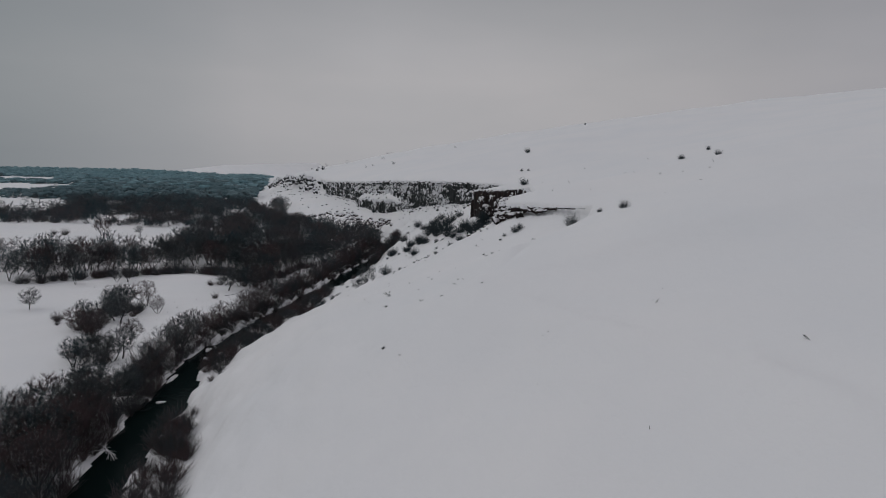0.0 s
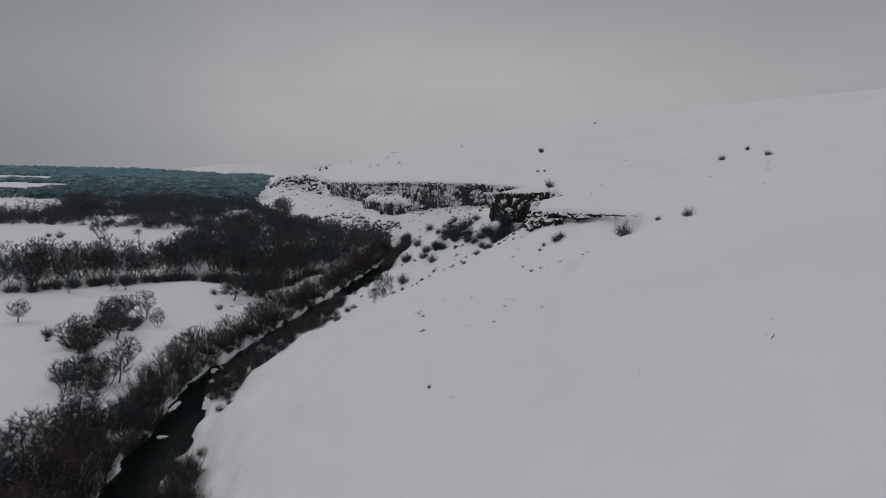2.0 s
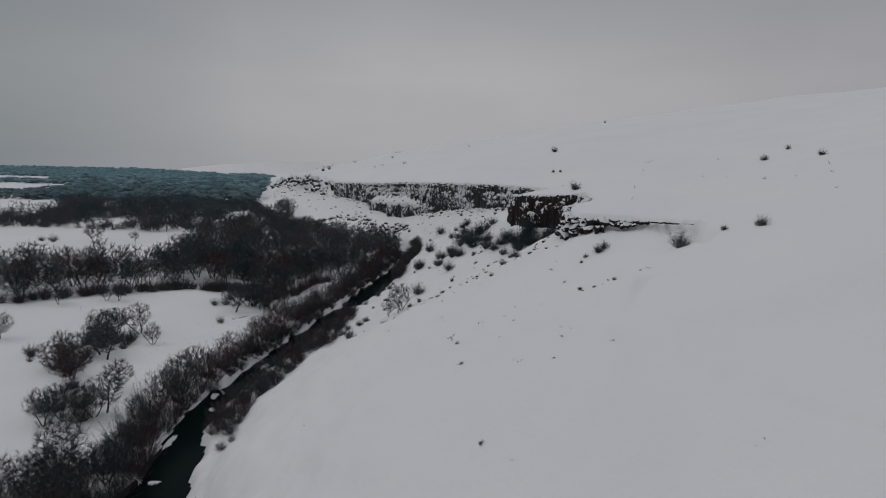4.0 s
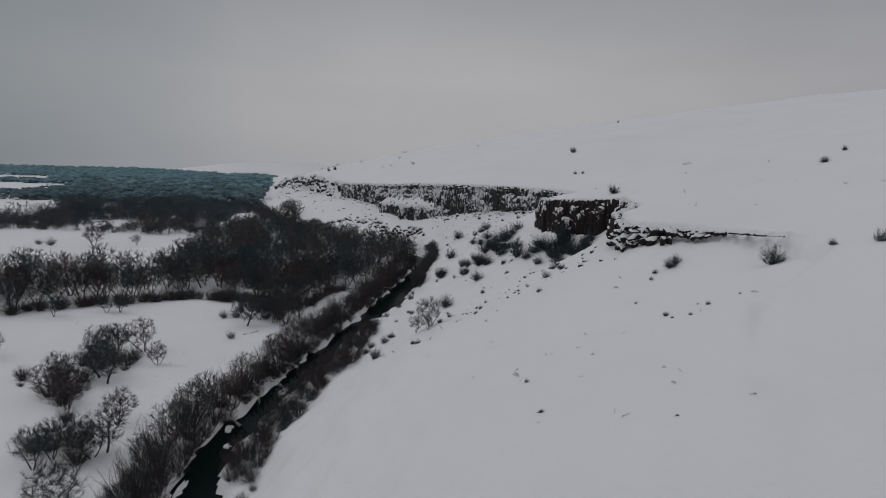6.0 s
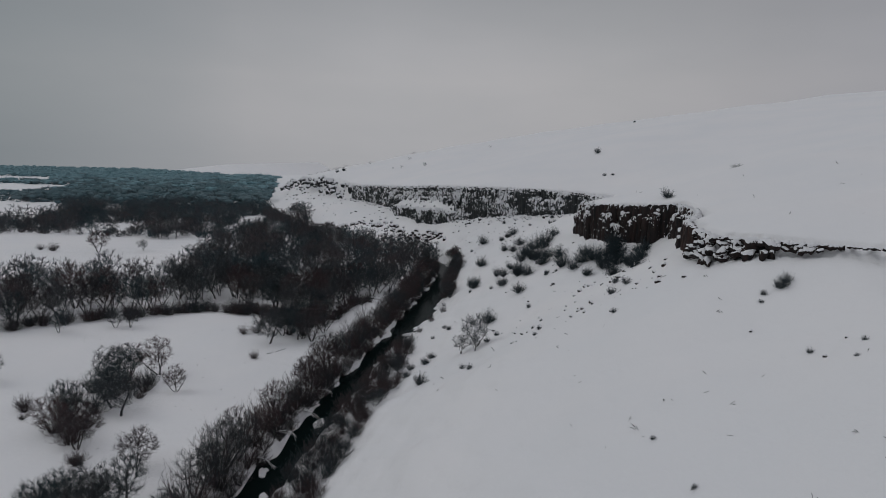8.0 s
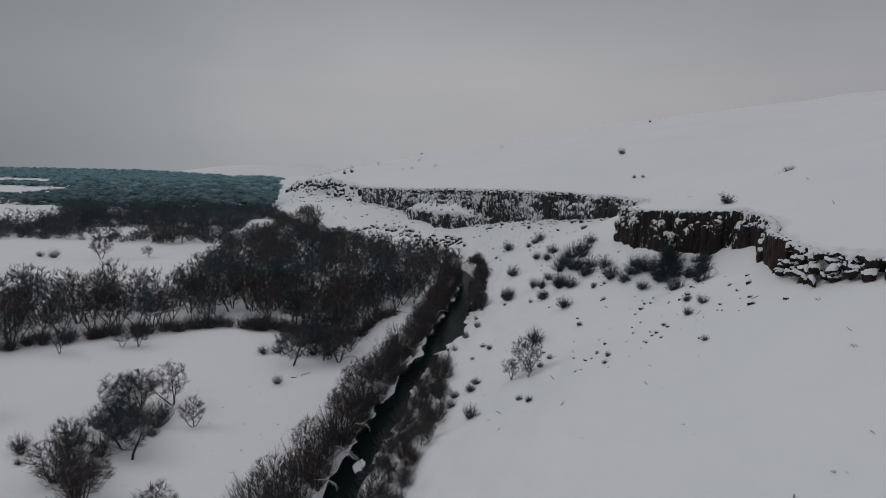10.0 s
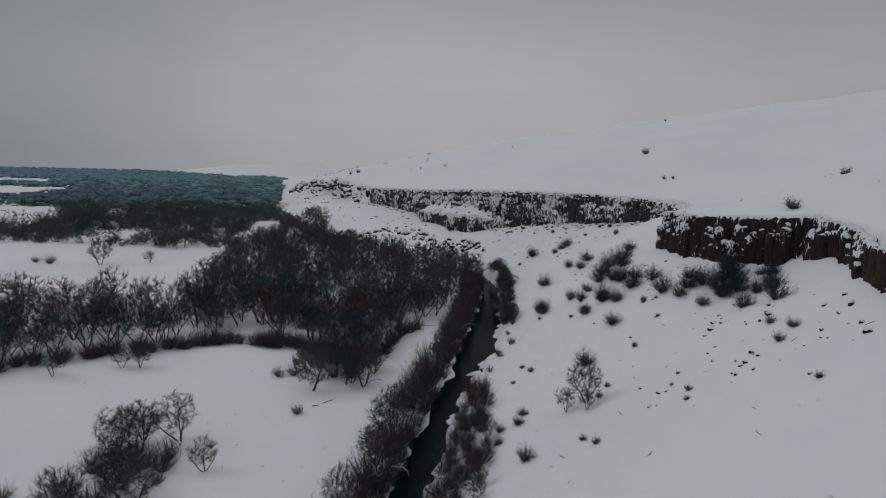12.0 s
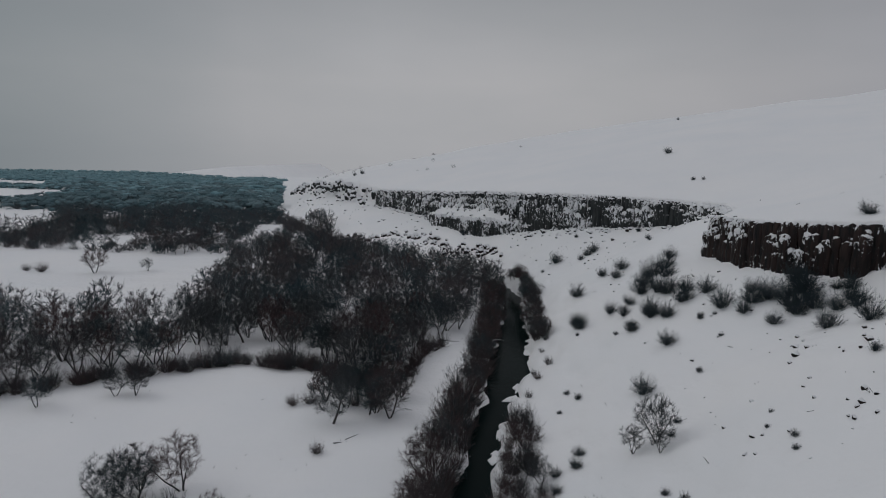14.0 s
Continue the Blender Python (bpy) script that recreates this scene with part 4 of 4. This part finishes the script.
LIGHT = [grow(500 + i, 7.0, 2, 0.5, 46, 6, 0.042, 0.28, 0.017, 3) for i in range(5)]
FINE = [grow(520 + i, 7.0, 2, 0.5, 84, 8, 0.025, 0.32, 0.022, 3) for i in range(5)]
joined = []
for x, y in trees[95:]:
    if rng.random() < 0.12 or in_gap(x, y):
        continue
    (wv, wt), (cv, ct) = FINE[rng.randrange(5)]
    s, turn, z = rng.uniform(0.9, 1.4), rng.uniform(0, 6.28), height_at(x, y)
    joined += [(placed(wv, x, y, z, turn, s, s, s), wt), (placed(cv, x, y, z, turn, s, s, s), ct)]
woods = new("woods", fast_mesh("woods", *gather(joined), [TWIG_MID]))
tagged(woods, "dense bare willow woods beyond the fields", "woods", kind="stuff")

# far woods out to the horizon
MID, NEAR_MID, FAR_MID = [], [], []
THICKET = [bush(640 + i, 4.5, 38, 6, 0.06, 0.72) for i in range(4)]


def far_tree(seed, lobes, size, flat, twigs, twig_r):
    """A distant tree, 8 m high: an uneven crown of broad twig clumps over low brush, fuzzed with twig ends."""
    r = random.Random(seed)
    pieces, ends = [], Shape()
    for k in range(lobes):
        v, t = boulder_shape(r, 1)
        w = r.uniform(0.7, 1.3) * size
        z = r.uniform(0.6, 1.6) if k < 1 else r.uniform(3.0, 5.2)
        x, y = r.gauss(0, 0.3) * size, r.gauss(0, 0.3) * size
        pieces.append((placed(v, x, y, z, r.uniform(0, 6), w, w * r.uniform(0.8, 1.1), w * r.uniform(*flat)), t))
        for _ in range(twigs):
            d = aim(r, r.gauss(0.7, 0.5), 1, r.uniform(0, 6.28))
            c = Vector((x, y, z)) + Vector((d.x, d.y, 0.6 * d.z)) * (0.36 * w)
            ends.twig(c, c + (d + Vector((0, 0, 0.5))) * r.uniform(0.4, 1.3), twig_r)
    return gather(pieces + [ends.arrays()])


FAR_A = [far_tree(600 + i, 5, 5.2, (0.5, 0.7), 14, 0.09) for i in range(6)]
FAR_B = [far_tree(620 + i, 4, 9.0, (0.28, 0.42), 10, 0.15) for i in range(6)]
CLEARINGS = [[(-420, 330), (-235, 340), (-240, 378), (-262, 410), (-286, 446), (-420, 460)], [(-142, 388), (-126, 390), (-108, 322), (-126, 322)],
             [(-800, 470), (-400, 490), (-370, 560), (-410, 670), (-800, 700)], [(-1100, 720), (-600, 700), (-490, 740), (-550, 860), (-1100, 900)], [(-200, 338), (-150, 345), (-165, 318), (-190, 320)]]
joined = []
y = 290.0
while y < 1260:
    gap = 4.1 if y < 440 else 5.2 + (y - 300) * 0.009
    x = -40 - 0.86 * (y - 40)
    right = float(np.interp(y, RIVER[:, 1], RIVER[:, 0])) - 5
    while x < right:
        q = (x + rng.uniform(-0.45, 0.45) * gap, y + rng.uniform(-0.45, 0.45) * gap)
        x += gap
        if q[0] > right or any(inside(c, *q) for c in CLEARINGS + [WOODS]) or inside([(-225, 200), (-110, 200), (-118, 290), (-225, 292)], *q):
            continue
        if q[1] < 600 and in_gap(*q):
            continue
        thin = float(waves(np.array(q[0]), np.array(q[1] * 1.6), 34, 12))
        if q[1] < 440 and q[0] < -112 and thin < float(np.interp(q[1], [290, 330, 440], [-0.65, -0.85, -1.05])):
            continue
        s = rng.uniform(0.75, 1.2) * (1 + (y - 300) * 0.0004)
        if q[0] < -330 and q[1] > 440:
            s *= 0.6
        z, turn = 0.3 + rng.uniform(-0.3, 0.3), rng.uniform(0, 6.28)
        if q[1] < 440 + 110 * rng.random() ** 2:
            (wv, wt), (cv, ct) = LIGHT[rng.randrange(5)] if rng.random() < 0.4 else THICKET[rng.randrange(4)]
            s *= rng.choice((0.85, 1.0, 1.2))
            into = FAR_MID if q[1] + rng.gauss(0, 28) > 372 else NEAR_MID
            into += [(placed(wv, q[0], q[1], z, turn, s, s, s), wt), (placed(cv, q[0], q[1], z, turn, s * 1.15, s * 1.15, s), ct)]
        else:
            cv, ct = (FAR_A if q[1] < 620 else FAR_B)[rng.randrange(6)]
            (MID if q[1] < 520 + 420 * rng.random() ** 1.5 else joined).append((placed(cv, q[0], q[1], z, turn, s * 1.2, s * 1.2, s), ct))
    y += gap * 0.9
# the further the woods, the more haze in their twig colour
far_woods = new("far_woods", fast_mesh("far_woods", *gather(joined), [TWIG_HAZE_FAR], True))
tagged(far_woods, "distant woods reaching to the horizon, coloured blue-grey for haze", "woods", kind="stuff")
mid_woods = new("mid_woods", fast_mesh("mid_woods", *gather(MID), [TWIG_HAZE_MID], True))
tagged(mid_woods, "grey bare woods along the river bend, tinted for haze", "woods", kind="stuff")
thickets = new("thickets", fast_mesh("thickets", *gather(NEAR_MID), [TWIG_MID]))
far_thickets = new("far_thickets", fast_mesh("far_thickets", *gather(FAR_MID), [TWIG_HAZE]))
tagged(far_thickets, "bare thickets between the fields and the far woods, paled for haze", "thicket", kind="stuff")
tagged(thickets, "patchy bare thickets between snowy clearings", "thicket", kind="stuff")

# ---- small things ----
joined = []
for _ in range(150):
    f = rng.random() ** 1.4
    y = 225 + 300 * f
    river_x, rim_x = float(np.interp(y, RIVER[:, 1], RIVER[:, 0])), float(np.interp(y, RIM[:22, 1][::-1], RIM[:22, 0][::-1]))
    x = river_x + 6 + (rim_x - river_x - 8) * rng.random() ** 0.7
    size = rng.uniform(0.4, 1.3) * (0.7 + 0.8 * f)
    v, t = BOULDERS[rng.randrange(len(BOULDERS))]
    joined.append((placed(v, x, y, height_at(x, y) + 0.1 * size, rng.uniform(0, 6), size * 1.4, size, size * 0.9), t))
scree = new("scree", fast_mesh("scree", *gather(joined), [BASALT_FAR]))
tagged(scree, "scattered dark rocks on the snowy valley side", "rocks", kind="stuff")
joined = []
for _ in range(34):
    y = rng.uniform(420, 900)
    x = float(np.interp(y, RIM[:22, 1][::-1], RIM[:22, 0][::-1])) + rng.uniform(4, 25) + abs(rng.gauss(0, 45))
    (wv, wt), (cv, ct) = LIGHT[rng.randrange(5)]
    size = rng.uniform(0.2, 0.5)
    joined.append((placed(cv, x, y, height_at(x, y) - 0.6 * size, rng.uniform(0, 6), size * 1.3, size * 1.3, size), ct))
scrub = new("far_scrub", fast_mesh("far_scrub", *gather(joined), [TWIG_MID]))
tagged(scrub, "small distant bushes dotted over the snowy plateau", "scrub", kind="stuff")
WEEDS = []
for k in range(5):
    r = random.Random(700 + k)
    stalk = Shape()
    az = r.uniform(0, 6.28)
    for _ in range(1 + k % 3):
        lean = Vector((math.cos(az), math.sin(az), r.uniform(0.5, 1.2))).normalized()
        line = bent(r, Vector((r.gauss(0, 0.12), r.gauss(0, 0.12), -0.1)), lean, r.uniform(0.5, 0.9), 3, -0.1, 0.1)
        stalk.tube(line, 0.024, 0.014, 3)
        for _ in range(9):
            p, d = spot(line, r.uniform(0.3, 1))
            stalk.twig(p, p + (d + Vector((r.gauss(0, 0.3), r.gauss(0, 0.3), r.gauss(0, 0.3)))).normalized() * r.uniform(0.08, 0.2), 0.026)
    WEEDS.append(fast_mesh("dry_weed", *stalk.arrays(), [TWIG_DARK]))


def weed(x, y, size):
    ob = new("dry_weed", WEEDS[rng.randrange(len(WEEDS))])
    ob.location, ob.rotation_euler, ob.scale = (x, y, height_at(x, y)), (rng.uniform(-0.3, 0.3), rng.uniform(-0.3, 0.3), rng.uniform(0, 6.28)), (size, size, size)
    tagged(ob, "dry dark weed stalk poking out of the snow", "weed", group="weeds in the snow")


for x, y, tall in ((25, 51.3, 0.6), (5.5, 69.7, 0.7), (17.8, 103, 0.7), (19.4, 33.9, 0.6), (33.1, 39.1, 0.8), (-6, 85.8, 0.4), (-4.9, 84.3, 0.6), (-1.7, 85.7, 0.7), (2.9, 88.7, 0.5),
                   (1.8, 81.2, 0.5), (0.1, 77.6, 0.5), (-4, 72.8, 0.8), (-4.3, 71.3, 0.25), (5.3, 83.9, 0.4), (1.1, 67.5, 0.7), (1.2, 66.2, 0.55), (6.4, 71.1, 0.65), (11.8, 81.7, 0.4),
                   (17.1, 82.2, 0.7), (-7.5, 81, 0.3), (-8.9, 86.9, 0.3), (-6.2, 97.1, 0.35), (-6.5, 108.5, 0.5), (-4.8, 80.8, 0.4), (-2.6, 83, 0.3), (1.1, 125.9, 0.9), (16.9, 88.8, 0.4)):
    weed(x, y, 1.15 * tall)
for x, y, tall in ((-4.8, 82.3, 0.9), (0.9, 68.6, 0.5), (3.6, 64.5, 0.3), (5.9, 73.1, 0.4), (-0.4, 55.3, 0.35), (14.1, 50.4, 0.35), (14.6, 50.5, 0.35), (26.7, 54.2, 0.55), (24.9, 51.9, 0.25),
                   (1.1, 84.5, 0.5), (-1.2, 84.7, 0.4), (8.3, 64.3, 0.3), (1.6, 51, 0.25), (12.8, 43.5, 0.25), (-20.1, 75.1, 0.3), (-18.2, 80.7, 0.3), (-10.1, 56.2, 0.3), (40, 95.4, 0.4),
                   (-4.6, 113.4, 0.5), (-4.7, 110.9, 0.35), (-6.6, 109.3, 0.5), (-8, 115.3, 0.4), (-2, 110.8, 0.4), (-0.6, 110.8, 0.4), (-5.7, 106.2, 0.35), (-6.5, 99, 0.4), (-22, 120, 0.6),
                   (-20.2, 142.4, 0.4), (-22, 131.5, 0.4), (-5.1, 119.6, 0.5), (2.5, 114.6, 0.9), (9.2, 120.2, 1.0), (4.6, 124.7, 1.0), (-17.8, 135.5, 0.5), (-9.5, 133.4, 0.4), (-18.6, 157.8, 0.6),
                   (-17.5, 148.4, 0.8)):
    weed(x, y, 1.15 * tall)
for _ in range(60):
    y = rng.uniform(100, 215)
    x = rng.uniform(-22, 14) if rng.random() < 0.6 else rng.uniform(10, 60)
    if abs(x - float(np.interp(y, [0, 97, 133, 160, 190, 215], [300, 27, 14, 16, 12, 20]))) > 4 or y < 90:
        weed(x, y, rng.uniform(0.3, 0.6) + 0.4 * min(1, y / 150))
for _ in range(60):
    y = rng.uniform(95, 160)
    weed(-56 + rng.gauss(0, 7), y, rng.uniform(0.3, 0.6)) if y < 142 else weed(rng.uniform(-90, -60), y, rng.uniform(0.3, 0.55))


def ice(name, label, x, y, w, d, turn, seed, z=WATER_Z):
    """A flat snow-covered ice slab with an uneven outline."""
    r = random.Random(seed)
    bm = bmesh.new()
    ring = [Vector((math.cos(a) * w * r.uniform(0.2, 0.58), math.sin(a) * d * r.uniform(0.2, 0.58), 0)) for a in [2 * math.pi * k / 13 for k in range(13)]]
    low = [bm.verts.new(p + Vector((0, 0, -0.12))) for p in ring]
    mid = [bm.verts.new(p + Vector((0, 0, 0.06))) for p in ring]
    top = [bm.verts.new(p * 0.9 + Vector((0, 0, 0.13))) for p in ring]
    for a, b in ((low, mid), (mid, top)):
        for k in range(13):
            bm.faces.new((a[k], a[(k + 1) % 13], b[(k + 1) % 13], b[k]))
    bm.faces.new(top)
    bm.faces.new(low[::-1])
    me = bpy.data.meshes.new(name)
    bm.to_mesh(me)
    bm.free()
    me.materials.append(SNOW)
    ob = new(name, me)
    ob.location, ob.rotation_euler = (x, y, z), (0, 0, turn)
    tagged(ob, label, "ice", group="ice on the river")


for k, (x, y, w, d, turn) in enumerate(((-38.1, 78.1, 1.8, 1.1, 0.5), (-41.2, 103.5, 1.6, 2.6, 0.2), (-39.5, 98.5, 1.0, 1.6, 0.4), (-28.6, 162.6, 4.6, 2.6, 0.6), (-27.0, 167, 2.4, 5.0, -0.2), (-32.5, 66.5, 1.0, 5.0, 0.2),
                                        (-30.9, 57, 1.5, 6.0, 0.1), (-37.5, 117.5, 1.6, 4.2, -0.1), (-32.5, 143, 1.8, 5.0, -0.2), (-31.2, 150, 2.0, 6.0, -0.2), (-23.3, 186, 2.0, 6.0, -0.1), (-21.6, 205, 1.6, 5.0, -0.1), (-40.9, 88, 1.2, 5.0, 0.1))):
    ice("ice_slab", "snow-covered ice slab in the dark river", x, y, w, d, turn, 800 + k)


def log(x, y, turn, length, girth):
    shape = Shape()
    r = random.Random(int(x * 10))
    line = bent(r, Vector((-length / 2, 0, girth)), Vector((1, 0, 0)), length, 6, 0.0, 0.05)
    shape.tube(line, girth, girth * 0.6, 8)
    for f in (0.35, 0.6, 0.8):
        p, d = spot(line, f)
        shape.tube([p, p + Vector((r.uniform(-0.3, 0.3), r.choice((-0.6, 0.6)), 0.35))], girth * 0.35, girth * 0.1, 4)
    ob = new("fallen_log", fast_mesh("fallen_log", *shape.arrays(), [BARK]))
    ob.location, ob.rotation_euler = (x, y, height_at(x, y) - 0.02), (0, 0, turn)
    tagged(ob, "dark fallen trunk lying across the snowy path", "log")


log(-38.3, 188.5, 0.05, 5.0, 0.2)
log(-51.6, 143.4, 0.5, 2.6, 0.08)
log(-50.8, 144.6, 0.9, 2.0, 0.06)


SNOWY_BARK = bark_material("snow_laden_bark", (0.04, 0.04, 0.042), (0.07, 0.06, 0.058), 0.95)


def snowy_branch(x, y, turn, length, seed):
    """A bent-down leafless bough laden with snow, with side shoots."""
    r = random.Random(seed)
    shape = Shape()
    line = bent(r, Vector((0, 0, 0.3)), Vector((1, 0, 0.75)).normalized(), length, 6, -0.2, 0.1)
    shape.tube(line, 0.09, 0.035, 5)
    for k in range(9):
        p, d = spot(line, 0.25 + 0.08 * k)
        side = (d + Vector((0, r.choice((-0.8, 0.8)), r.uniform(-0.1, 0.4)))).normalized()
        shoot = bent(r, p, side, length * r.uniform(0.15, 0.3), 3, -0.1, 0.15)
        shape.tube(shoot, 0.045, 0.018, 3)
    ob = new("snowy_bough", fast_mesh("snowy_bough", *shape.arrays(), [SNOWY_BARK]))
    ob.location, ob.rotation_euler = (x, y, max(height_at(x, y), WATER_Z)), (0, 0, turn)
    tagged(ob, "bent snow-laden willow bough reaching over the river", "branch", group="snowy boughs over the river")


for k, (x, y, turn, length) in enumerate(((-41.2, 117.2, 0.15, 4.4), (-41.4, 118.6, -0.3, 3.8), (-38.5, 62, -0.5, 4.2), (-38.0, 60, -0.1, 3.6), (-42.8, 104.5, 0.1, 3.4), (-40.6, 125, 0.3, 3.6),
                                          (-38.9, 141, -0.2, 3.2), (-41.8, 110, -0.2, 3.4), (-40.5, 78, -0.6, 3.4), (-45.8, 151.6, 2.2, 4.0), (-46.3, 151.2, 0.8, 3.6), (-30.8, 186.5, 0.2, 3.0))):
    snowy_branch(x, y, turn, length, 900 + k)
